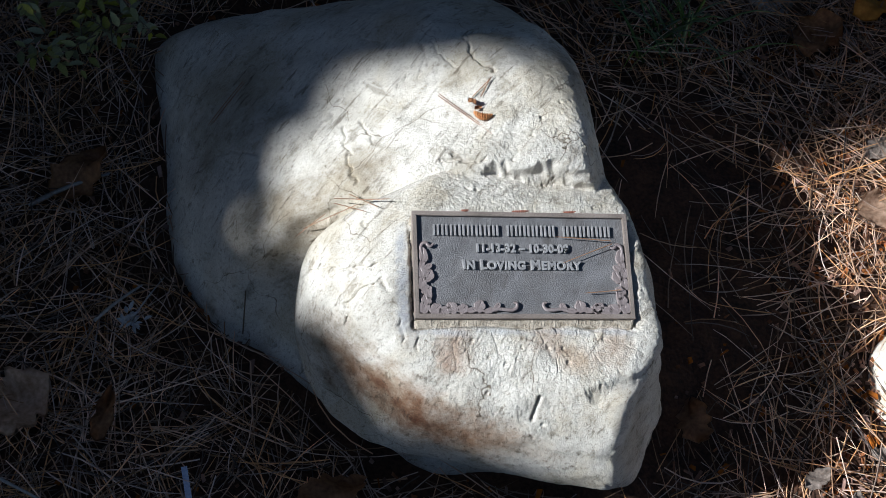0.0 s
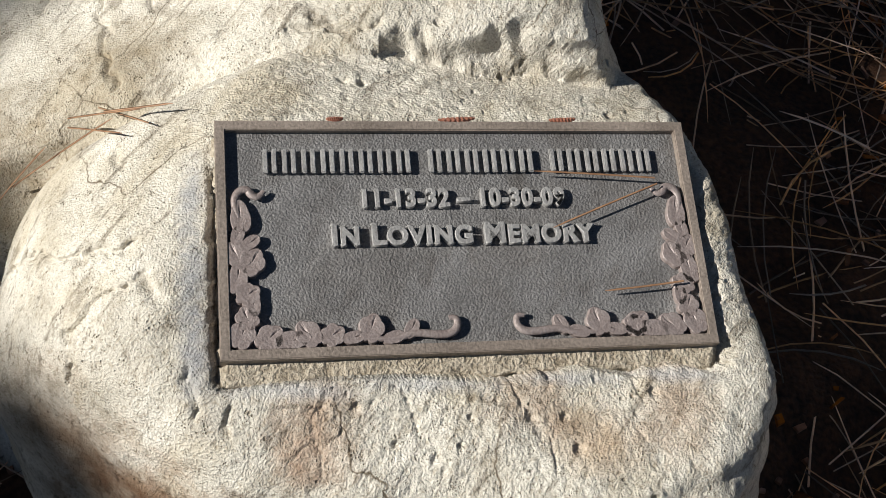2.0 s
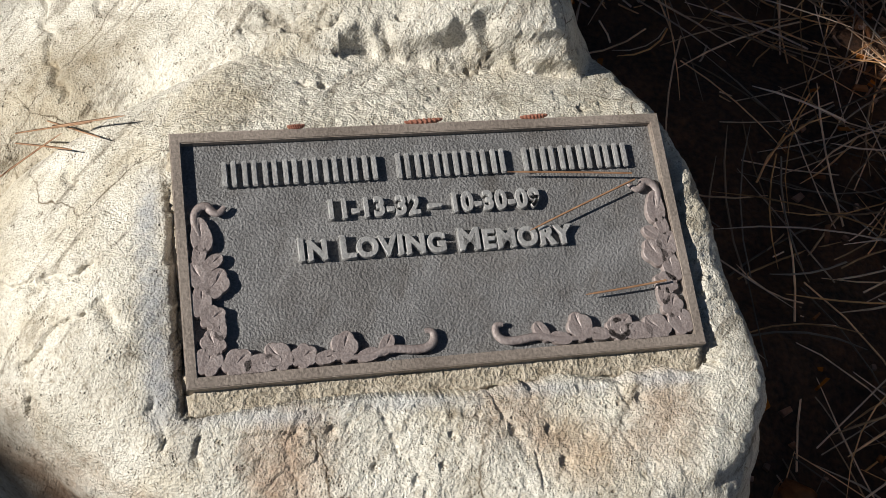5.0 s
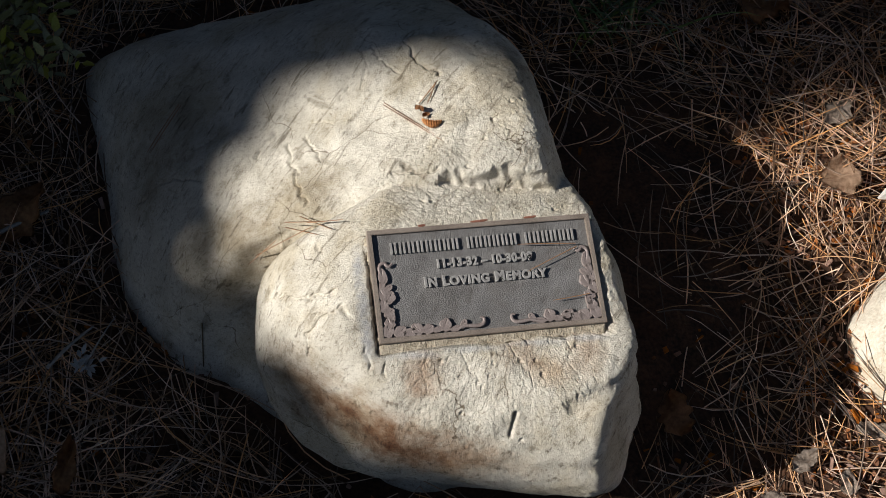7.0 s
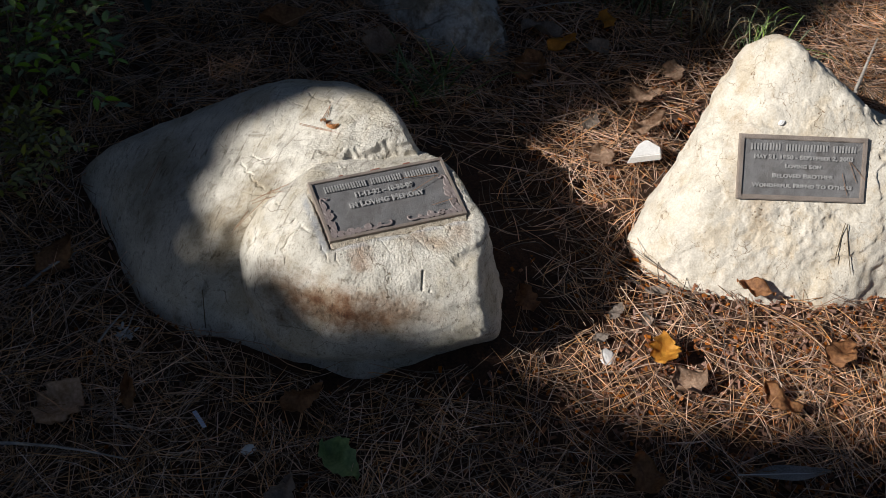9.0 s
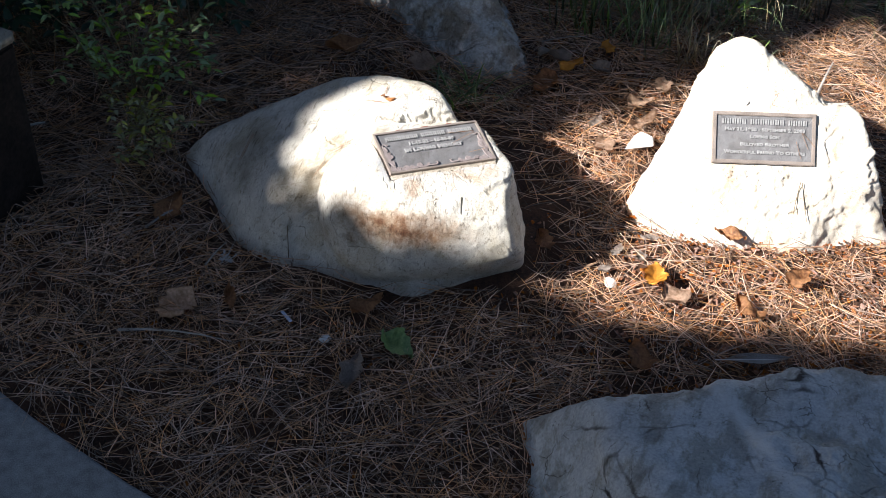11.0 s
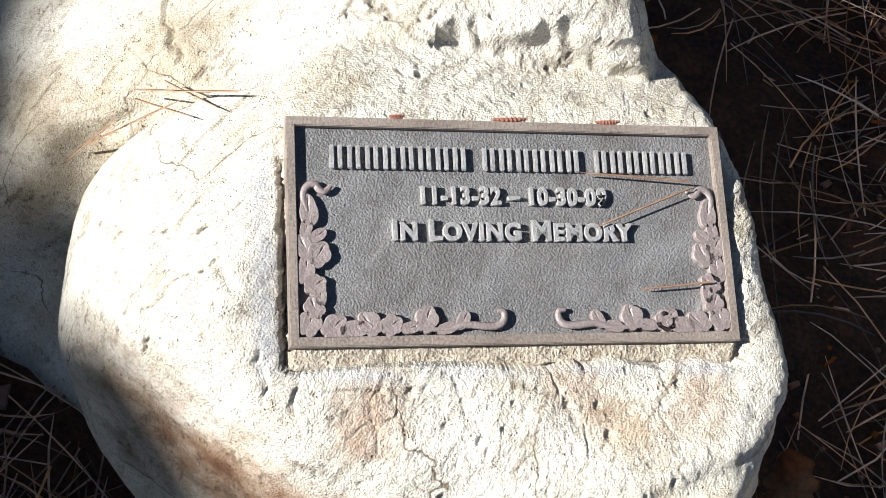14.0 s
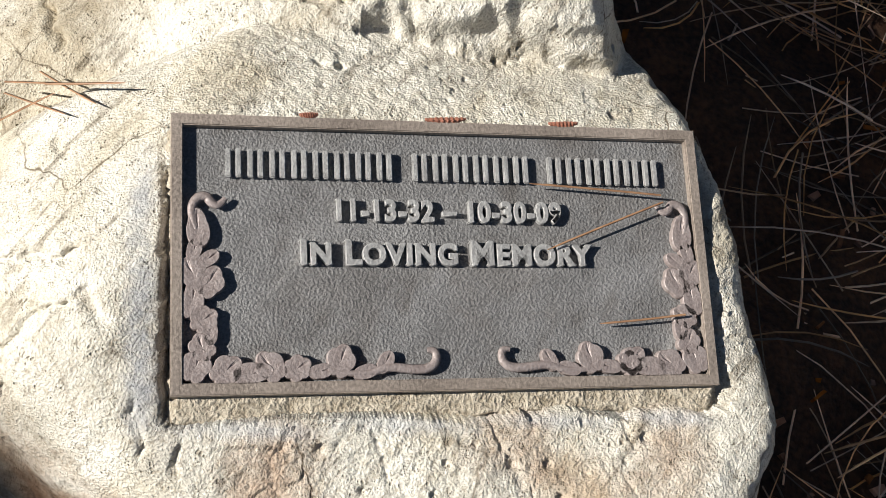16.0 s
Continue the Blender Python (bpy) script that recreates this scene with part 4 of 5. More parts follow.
for side in (-1, 1):
    edge = side * (PLATE_W / 2 - 0.0095)
    hook = [(edge + side * 0.001, 0.008), (edge + side * 0.003, 0.014), (edge + side * 0.001, 0.0195), (edge - side * 0.003, 0.0205), (edge - side * 0.0045, 0.0175), (edge - side * 0.0075, 0.0165), (edge - side * 0.0095, 0.0195)]
    part("tendril", scroll(hook, 0.0014), plaque)
    for dx, y, turn, kind in ((0.0, 0.0075, 95, 1), (0.0015, 0.0, 75, 3), (-0.003, -0.003, 35, 3), (0.0015, -0.0085, 120, 0), (-0.0035, -0.0115, 60, 0), (0.002, -0.018, 80, 1), (-0.0015, -0.0245, 30, 2),
                              (-0.004, -0.0295, 90, 3), (-0.0015, -0.0345, 110, 2), (0.001, -0.041, 70, 0)):
        part("petal", petals[kind], plaque, m=pose(edge + side * dx, y, -0.0006, 0, 0, turn if side < 0 else 180 - turn))
    off = 0.0 if side < 0 else 0.008
    foot = [(side * x + off, y) for x, y in ((0.045, -0.0435), (0.033, -0.0445), (0.026, -0.0415), (0.016, -0.043), (0.0105, -0.0425), (0.008, -0.0395), (0.0085, -0.0355), (0.0115, -0.036))]
    part("tendril", scroll(foot, 0.0014), plaque)
    for x, y, turn, kind in ((0.083, -0.0425, 40, 0), (0.0745, -0.0435, 10, 1), (0.067, -0.0415, 130, 0), (0.0585, -0.042, 30, 2), (0.0505, -0.043, 10, 3), (0.043, -0.040, 70, 0), (0.0345, -0.0435, 15, 3), (0.027, -0.0405, 60, 3)):
        part("petal", petals[kind], plaque, m=pose(side * x + (off if x < 0.06 else 0.0), y, -0.0006, 0, 0, turn if side < 0 else 180 - turn))


def mortar_bed():
    bm = box_bm(-PLATE_W / 2 - 0.0018, PLATE_W / 2 - 0.001, -PLATE_H / 2 - 0.0078, PLATE_H / 2 - 0.004, -0.020, -0.0026)
    bmesh.ops.subdivide_edges(bm, edges=bm.edges[:], cuts=70, use_grid_fill=True)
    for v in bm.verts:
        w = noise.noise(v.co * 400) * 0.0009 + noise.noise(v.co * 120) * 0.0016
        v.co += Vector((w * 1.2, w * 1.6, w * 0.6))
        under = -PLATE_H / 2 + 0.001 - v.co.y
        if under > 0 and v.co.z > -0.012:
            v.co.z -= under * 0.15
        if v.co.x < -PLATE_W / 2 + 0.0005 and v.co.z > -0.012:
            v.co.z += -0.0075 + 0.006 * noise.noise(v.co * 190 + Vector((3, 1, 0))) + 0.002 * noise.noise(v.co * 480)
    return mesh_from("mortar_bed", bm, M_MORTAR, True)


part("mortar_bed", mortar_bed(), plaque, "crumbly sandy mortar under the plate")

second = empty("plaque", PLATE_B, "brown bronze plaque with plain raised border on the boulder", "plaque")
part("plate", mesh_from("plate", box_bm(-PLATE_W / 2 + 0.001, PLATE_W / 2 - 0.001, -PLATE_H / 2 + 0.001, PLATE_H / 2 - 0.001, -0.006, 0.0022, 0.0005), M_BRONZE), second, "grey bronze field")
part("rim", rim_mesh(PLATE_W, PLATE_H, 0.0075, -0.005, 0.0052, 0.0012), second, "rubbed brown bronze border")
line_bars(second, -0.083, 0.086, 0.0265, 0.0105, (5, 7, 4), 0.0042, M_BRONZE_LETTER)
for text, y, size, wide in (("May 21, 1950 - September 2, 2003", 0.0135, 0.0092, 0.158), ("Loving Son", -0.0005, 0.0092, 0.058), ("Beloved Brother", -0.0155, 0.0092, 0.098), ("Wonderful Friend To Others", -0.031, 0.0092, 0.160)):
    part("lettering", words(text, size, 0.0012, M_BRONZE_LETTER, wide, 0.86), second, m=pose(0.001, y, 0.003))


def leaf_cloud(name, bases, headings, tilts, lengths, mat, wide=0.42):
    """Many small folded pointed leaves as one mesh: base, heading, tilt and length of each."""
    n = len(lengths)
    s = np.array(((0, 0, 0), (0.35, 1, 0.10), (0.35, 0, 0), (0.35, -1, 0.10), (0.72, 0.72, 0.06), (0.72, 0, -0.02), (0.72, -0.72, 0.06), (1, 0, -0.08)))
    x = s[None, :, 0] * lengths[:, None]
    y = s[None, :, 1] * lengths[:, None] * wide * 0.5
    z = s[None, :, 2] * lengths[:, None]
    ct, st, ch, sh = np.cos(tilts)[:, None], np.sin(tilts)[:, None], np.cos(headings)[:, None], np.sin(headings)[:, None]
    fx, fz = x * ct - z * st, x * st + z * ct
    verts = np.stack((bases[:, None, 0] + fx * ch - y * sh, bases[:, None, 1] + fx * sh + y * ch, bases[:, None, 2] + fz), -1).reshape(-1, 3)
    one = np.array(((0, 2, 1), (0, 3, 2), (1, 2, 5), (1, 5, 4), (2, 3, 6), (2, 6, 5), (4, 5, 7), (5, 6, 7)))
    faces = ((np.arange(n) * 8)[:, None, None] + one[None]).reshape(-1, 3)
    return mesh_of(name, verts, faces, mat)


def twigs(name, lines, mat):
    """Thin tapering stems: start, end, radius; each bows a little."""
    verts, faces = [], []
    for start, end, radius in lines:
        a, b = np.array(start), np.array(end)
        bow = np.array((0, 0, 1.0)) * 0.06 * np.linalg.norm(b - a)
        rings = 5
        at = len(verts)
        for i in range(rings):
            s = i / (rings - 1)
            c = a + (b - a) * s + bow * math.sin(math.pi * s)
            r = radius * (1 - 0.6 * s)
            for k in range(4):
                w = k * math.pi / 2
                verts.append(c + np.array((math.cos(w) * r, math.sin(w) * r, 0.5 * math.sin(w + 0.8) * r)))
        for i in range(rings - 1):
            for k in range(4):
                p, q = at + i * 4 + k, at + i * 4 + (k + 1) % 4
                faces.append((p, q, q + 4, p + 4))
    return mesh_of(name, verts, faces, mat)


# ---------------------------------------------------------------- leaves and small things
def leaf_mesh(length, width, curl, lobes, mat, seed):
    """A dry leaf: uneven outline, a sunk midrib, curled and a little thick."""
    r = random.Random(seed)
    bm = bmesh.new()
    rows, cols = 16, 11
    grid = []
    for i in range(rows + 1):
        s = i / rows
        half = width / 2 * max(0.04, math.sin(math.pi * min(1, s ** 0.8)) ** 0.6)
        sides = [half * (1 + 0.15 * math.sin(lobes * s * 6.3 + seed * 1.7 + e) + 0.11 * r.uniform(-1, 1)) for e in (0.0, 2.1)]
        row = []
        for j in range(cols):
            q = j / (cols - 1) * 2 - 1
            x, y = (s - 0.5) * length * (1 - 0.12 * q * q * math.sin(seed)), q * sides[0 if q < 0 else 1]
            z = curl * length * (abs(q) ** 1.4 * (0.5 + 0.5 * math.sin(seed * 2.3 + 5 * s)) + (s - 0.5) ** 2 * 0.8) + 0.006 * math.sin(seed + s * 7 + q * 2) * length / 0.06 - 0.0012 * math.exp(-(q * 6) ** 2)
            row.append(bm.verts.new((x, y, z)))
        grid.append(row)
    for i in range(rows):
        for j in range(cols - 1):
            bm.faces.new((grid[i][j], grid[i + 1][j], grid[i + 1][j + 1], grid[i][j + 1]))
    bmesh.ops.solidify(bm, geom=bm.faces[:], thickness=0.0006)
    return mesh_from("leaf", bm, mat, True)


def lay_leaf(x, y, length, width, turn, mat, label, seed, curl=0.25, up=0.012, tip=0.0):
    me = leaf_mesh(length, width, curl, 3 + seed % 3, mat, seed)
    z = float(ground_height(x, y)[0]) + up + 0.015
    ob = new("fallen_leaf", me)
    ob.matrix_world = pose(x, y, z, tip, tip * 0.5, turn)
    return tagged(ob, label, "leaf", "fallen leaves on the litter")


TAN, ORANGE, RUST = "dry tan leaf curled on the pine needles", "bright orange fallen leaf on the pine needles", "dull rust-brown leaf on the pine needles"
for k, (x, y, length, width, turn, mat, label) in enumerate((
        (-0.365, 0.170, 0.080, 0.072, 40, M_LEAF_TAN, TAN), (0.496, 0.034, 0.055, 0.045, 70, M_LEAF_ORANGE, ORANGE),
        (0.505, -0.032, 0.06, 0.05, 20, M_LEAF_BROWN, TAN), (0.332, 0.18, 0.042, 0.036, 100, M_LEAF_RUST, RUST),
        (0.624, 0.755, 0.06, 0.032, 15, M_LEAF_ORANGE, ORANGE), (0.727, 0.788, 0.05, 0.038, 60, M_LEAF_ORANGE, ORANGE),
        (0.542, 0.712, 0.075, 0.06, 30, M_LEAF_RUST, RUST), (0.29, 0.822, 0.085, 0.075, 80, M_LEAF_BROWN, TAN),
        (0.13, 0.932, 0.10, 0.045, 10, M_LEAF_RUST, RUST), (-0.34, 0.436, 0.07, 0.05, 50, M_LEAF_RUST, RUST),
        (0.72, 0.580, 0.060, 0.036, 5, M_LEAF_BROWN, TAN), (0.685, 0.503, 0.070, 0.030, 15, M_LEAF_BROWN, TAN),
        (0.80, 0.63, 0.05, 0.04, 60, M_LEAF_BROWN, TAN), (-0.714, 0.245, 0.07, 0.055, 95, M_LEAF_BROWN, TAN),
        (0.373, -0.163, 0.06, 0.05, 95, M_LEAF_RUST, RUST), (-0.107, -0.06, 0.07, 0.035, 60, M_LEAF_GREY, "flat grey dead leaf among needles"),
        (-0.043, 0.09, 0.06, 0.035, 20, M_LEAF_RUST, RUST), (-0.275, 0.157, 0.05, 0.02, 80, M_LEAF_RUST, RUST),
        (0.60, 0.80, 0.075, 0.04, -30, M_LEAF_GREY, "flat grey dead leaf among needles"), (0.68, 0.715, 0.05, 0.05, 20, M_LEAF_GREY, "flat grey dead leaf among needles"),
        (0.69, 0.105, 0.06, 0.03, -40, M_LEAF_RUST, RUST),
        (0.70, 1.07, 0.05, 0.03, 60, M_LEAF_RUST, RUST), (0.62, -0.10, 0.055, 0.035, 120, M_LEAF_RUST, RUST),
        (0.75, -0.05, 0.05, 0.04, 10, M_LEAF_RUST, RUST), (0.58, 0.46, 0.05, 0.045, 75, M_LEAF_BROWN, TAN))):
    lay_leaf(x, y, length * 1.08, width, turn, mat, label, k + 1, 0.10 + 0.04 * (k % 4), 0.014 + 0.003 * (k % 3), 6 * (k % 3 - 1))
for k, (x, y, length, width, turn) in enumerate(((0.46, 0.125, 0.035, 0.02, 30), (0.545, 0.155, 0.04, 0.018, -20), (0.50, 0.10, 0.03, 0.02, 80), (0.42, 0.09, 0.03, 0.016, 10), (0.60, 0.55, 0.04, 0.03, 50))):
    lay_leaf(x, y, length, width, turn, M_LEAF_GREY, "shred of grey bark among sunlit needles", 50 + k, 0.12, 0.004, 12 * (k % 2) - 6)
lay_leaf(-0.018, -0.022, 0.072, 0.044, -65, M_LEAF_GREEN, "green lobed leaf with a browned tip on dark needles", 41, 0.2)


def pebble(x, y, size, flat, mat, label, name, category, seed, turn=0, up=0.0, detail=2):
    bm = bmesh.new()
    bmesh.ops.create_icosphere(bm, subdivisions=detail, radius=1)
    for v in bm.verts:
        w = 1 + 0.28 * noise.noise(v.co * 1.3 + Vector((seed, 0, 0))) + 0.12 * noise.noise(v.co * 3.1 + Vector((0, seed, 0)))
        v.co = Vector((v.co.x * size * w, v.co.y * size * 0.7 * w, v.co.z * size * flat * w))
    ob = new(name, mesh_from(name, bm, mat, False))
    ob.matrix_world = pose(x, y, float(ground_height(x, y)[0]) + size * flat * 0.6 + 0.012 + up, 8, 5, turn)
    return tagged(ob, label, category)


bm = bmesh.new()
low = [bm.verts.new((x, y, 0)) for x, y in ((-0.034, -0.020), (0.030, -0.016), (0.034, 0.004), (0.012, 0.032), (-0.006, 0.020))]
top = [bm.verts.new((0.86 * v.co.x + 0.002, 0.86 * v.co.y, 0.013 - 0.10 * v.co.y)) for v in low]
bm.faces.new(list(reversed(low))), bm.faces.new(top)
for k in range(5):
    bm.faces.new((low[k], low[(k + 1) % 5], top[(k + 1) % 5], top[k]))
bmesh.ops.bevel(bm, geom=bm.edges[:], offset=0.0018, segments=2, affect="EDGES")
chalk = tagged(new("stone", mesh_from("stone", bm, M_WHITE)), "angular white stone lying beside the boulder", "stone")
chalk.matrix_world = pose(0.648, 0.437, 0.016, 3, -4, -12)
pebble(0.418, 0.058, 0.017, 0.22, M_WHITE, "small white crumbled stone on needles", "stone", "stone", 5.7, 60, -0.004, 2)
pebble(-0.132, 0.036, 0.010, 0.6, M_WHITE, "small cream pebble on shaded needles", "pebble", "stone", 8, 10)
pebble(0.255, -0.245, 0.012, 0.6, M_WHITE, "small pale stone beside the grey boulder", "stone", "stone", 12, 40)

strip = box_bm(-0.017, 0.017, -0.003, 0.003, 0, 0.0006)
paper = tagged(new("paper_strip", mesh_from("paper_strip", strip, M_BLUE)), "short pale blue paper strip on the needles", "paper")
paper.matrix_world = pose(-0.187, 0.094, 0.016, 4, 6, 105)


def needle_thing(name, label, starts, bend, width=0.0008, mat=None):
    """A few single needles: each start is x, y, z, heading in degrees, length, rise."""
    a = np.array(starts, dtype=float)
    v, f = strands(a[:, 0], a[:, 1], a[:, 2], np.radians(a[:, 3]), a[:, 4], np.full(len(a), bend), a[:, 5], np.full(len(a), width), 8)
    ob = new(name, mesh_of(name, v, f, mat or M_NEEDLE))
    return tagged(ob, label, "pine needle")


ob = needle_thing("pine_needle", "bent pair of brown pine needles lying on the plaque", [(0.0905, 0.0225, 0.0040, 175.5, 0.060, 0.0), (0.0905, 0.0225, 0.0042, 201.0, 0.0585, -0.01)], 0.02, 0.0005, M_NEEDLE_TAN)
ob.matrix_world = PLATE_A.copy()
ob = needle_thing("pine_needle", "single brown pine needle lying on the plaque", [(0.0935, -0.0235, 0.0040, 187, 0.039, -0.02)], -0.06, 0.0005, M_NEEDLE_TAN)
ob.matrix_world = PLATE_A.copy()
def between(a, b):
    """A needle's start, heading, length and rise from its two ends."""
    dx, dy, dz = (q - p for p, q in zip(a, b))
    long = math.hypot(dx, dy)
    return (*a, math.degrees(math.atan2(dy, dx)), long, dz / long)


needle_thing("pine_needle", "clump of dry needles caught in the cleft of the boulder",
             [between(*[(x, y, z + 0.007) for x, y, z in ends]) for ends in (((-0.0934, 0.3185, 0.1335), (-0.0319, 0.3092, 0.206)), ((-0.0465, 0.3423, 0.1725), (-0.0166, 0.3014, 0.2134)), ((-0.040, 0.3194, 0.196), (-0.0047, 0.3084, 0.2162)),
                                          ((-0.0604, 0.3328, 0.168), (-0.0277, 0.2985, 0.209)), ((-0.097, 0.310, 0.130), (-0.064, 0.312, 0.178)), ((-0.062, 0.337, 0.168), (-0.020, 0.312, 0.208)))], 0.12, 0.0006, M_NEEDLE_TAN)
needle_thing("pine_needle", "pair of brown needles lying on the boulder's shaded flank", [between((-0.159, 0.511, 0.1175), (-0.2002, 0.4706, 0.0865)), between((-0.157, 0.509, 0.1185), (-0.196, 0.468, 0.0905))], 0.03, 0.0006, M_NEEDLE_TAN)
needle_thing("dry_stalk", "thin dark stalk leaning against the boulder's shaded flank", [between((-0.1488, 0.2583, 0.0), (-0.1408, 0.2986, 0.099))], 0.05, 0.0008, M_STEM)
cone = empty("pine_catkin", pose(0.082, 0.405, 0.2275), "curled reddish brown dry catkin with needles on the boulder top", "catkin")


def scaly(length, radius, curl, seed):
    """A dry catkin: a bent spindle covered with overlapping scales."""
    bm = bmesh.new()
    rings, sides, rows = 40, 14, []
    for i in range(rings + 1):
        s = i / rings
        r = radius * math.sin(math.pi * (0.06 + 0.88 * s)) ** 0.6
        rows.append([bm.verts.new(((s - 0.5) * length, r * (1 + 0.35 * math.sin(s * 50 + 3 * a) * math.sin(4 * a + seed)) * math.cos(a) + 4 * curl * (s - 0.5) ** 2,
                                   r * (1 + 0.35 * math.sin(s * 50 + 3 * a) * math.cos(3 * a + seed)) * math.sin(a))) for a in (2 * math.pi * k / sides for k in range(sides))])
    for one, two in zip(rows, rows[1:]):
        for k in range(sides):
            bm.faces.new((one[k], two[k], two[(k + 1) % sides], one[(k + 1) % sides]))
    bm.faces.new(rows[0]), bm.faces.new(list(reversed(rows[-1])))
    return bm


part("catkin_body", mesh_from("catkin_body", scaly(0.019, 0.0034, 0.004, 2), M_LEAF_ORANGE_DULL, False), cone, "rust-orange scaly body", pose(0, 0, 0, 0, 0, -8))
for k, (x, y, z, long, turn) in enumerate(((-0.0095, 0.019, -0.003, 0.010, -40), (-0.004, 0.012, -0.003, 0.008, 20))):
    part("husk", leaf_mesh(long, long * 0.6, 0.35, 3, M_LEAF_RUST, 81 + k), cone, "crumpled brown husk", pose(x, y, z, 10, -8, turn))
a = np.array([between(*ends) for ends in (((-0.051, 0.042, -0.0165), (0.008, -0.020, 0.0005)), ((-0.049, 0.043, -0.016), (0.002, -0.012, -0.001)), ((-0.013, 0.0225, -0.006), (0.0112, 0.050, -0.001)), ((-0.003, 0.0227, -0.004), (0.009, 0.049, -0.001)))])
v, f = strands(a[:, 0], a[:, 1], a[:, 2], np.radians(a[:, 3]), a[:, 4], np.full(len(a), 0.05), a[:, 5], np.full(len(a), 0.0006), 6)
part("needle", mesh_of("needle", v, f, M_NEEDLE_TAN), cone)


ob = needle_thing("pine_needle", "thin dry needles fallen across the brown plaque", [(0.071, 0.017, 0.0058, -68, 0.040, 0.0), (0.071, 0.017, 0.0058, -48, 0.044, 0.0), (0.061, 0.0, 0.0058, -74, 0.042, 0.0)], 0.03, 0.0005, M_NEEDLE_TAN)
ob.matrix_world = PLATE_B.copy()
ob = needle_thing("dry_stalk", "thin dark forked stalk leaning on the cream boulder", [(0.075, -0.075, 0.008, -105, 0.075, 0.0), (0.075, -0.075, 0.008, -85, 0.09, 0.0)], 0.1, 0.0008, M_STEM)
ob.matrix_world = PLATE_B.copy()
for k, (x, y, z) in enumerate(((-0.036, 0.070, -0.004), (0.072, -0.096, -0.002))):
    blob = pebble(0, 0, 0.0055 - 0.001 * k, 0.4, M_WHITE, "small white crust stuck on the cream boulder", "white_crust", "crust", 31 + k)
    blob.matrix_world = PLATE_B @ pose(x, y, z, 0, 0, 40)
for k, (x, long) in enumerate(((0.0, 0.016), (0.047, 0.012), (-0.052, 0.007))):
    bm = scaly(long, 0.0012, 0.0006, k)
    ob = tagged(new("catkin_scrap", mesh_from("catkin_scrap", bm, M_RED)), "small rust-red scrap of catkin wedged above the plaque", "catkin")
    ob.matrix_world = PLATE_A @ pose(x, PLATE_H / 2 + 0.0008, 0.0015, 0, 0, 3)


def twig(start, end, radius, label):
    ob = tagged(new("twig", twigs("twig", [(start, end, radius)], M_TWIG)), label, "twig")
    return ob


twig((-0.47, 0.135, 0.012), (-0.29, 0.055, 0.018), 0.0028, "grey dry twig lying over the needles")
twig((-0.39, 0.40, 0.012), (-0.31, 0.44, 0.02), 0.0035, "short pale broken twig beside the boulder")
twig((-0.63, 0.76, 0.012), (-0.55, 0.775, 0.02), 0.006, "stubby grey piece of wood on shaded needles")
twig((-0.30, 0.265, 0.015), (-0.255, 0.30, 0.03), 0.003, "short pale broken twig beside the boulder")
twig((1.12, 0.50, 0.015), (1.24, 0.62, 0.03), 0.005, "thick brown stick on sunlit litter")
twig((0.60, 0.88, 0.012), (0.75, 0.86, 0.016), 0.002, "grey dry twig lying over the needles")


def seed_head():
    """A dry tuft: a short stalk with a burst of thin papery bracts."""
    r = np.random.default_rng(19)
    ob = empty("dry_seed_head", pose(-0.262, 0.262, 0.022), "pale grey dried seed head on the needles beside the boulder", "seed head")
    one = leaf_cloud("bract", np.zeros((1, 3)), np.zeros(1), np.zeros(1), np.ones(1), M_BRACT, 0.4)
    for _ in range(26):
        at = Vector((r.normal(0, 0.0045), r.normal(0, 0.0045), r.normal(0, 0.002)))
        part("bract", one, ob, m=Matrix.Translation(at) @ Matrix.Rotation(r.uniform(0, 6.28), 4, "Z") @ Matrix.Rotation(-r.normal(0.3, 0.4), 4, "Y") @ Matrix.Scale(r.uniform(0.006, 0.013), 4))
    part("stalk", twigs("stalk", [((0, 0, 0), (0.028, 0.050, 0.004), 0.0018)], M_TWIG), ob)


seed_head()


def feather():
    ob = empty("feather", pose(0.515, -0.195, 0.02, 4, 0, -14), "small grey and dark bird feather on the litter", "feather")
    bm = bmesh.new()
    rows = []
    for i in range(19):
        t = i / 18
        w = 0.012 * math.sin(math.pi * (0.10 + 0.88 * t) ** 0.8)
        rows.append([bm.verts.new((t * 0.105 + 0.010 * abs(k), 0.5 * w * k + 0.001 * math.sin(9 * t), 0.0022 * abs(k))) for k in (-2, -1, 0, 1, 2)])
    for a, b in zip(rows, rows[1:]):
        for k in range(4):
            bm.faces.new((a[k], b[k], b[k + 1], a[k + 1]))
    bmesh.ops.solidify(bm, geom=bm.faces[:], thickness=0.0004)
    part("vane", mesh_from("vane", bm, M_FEATHER), ob)
    part("shaft", mesh_from("shaft", box_bm(-0.012, 0.1, -0.0006, 0.0006, 0, 0.0012), M_WHITE), ob)


feather()


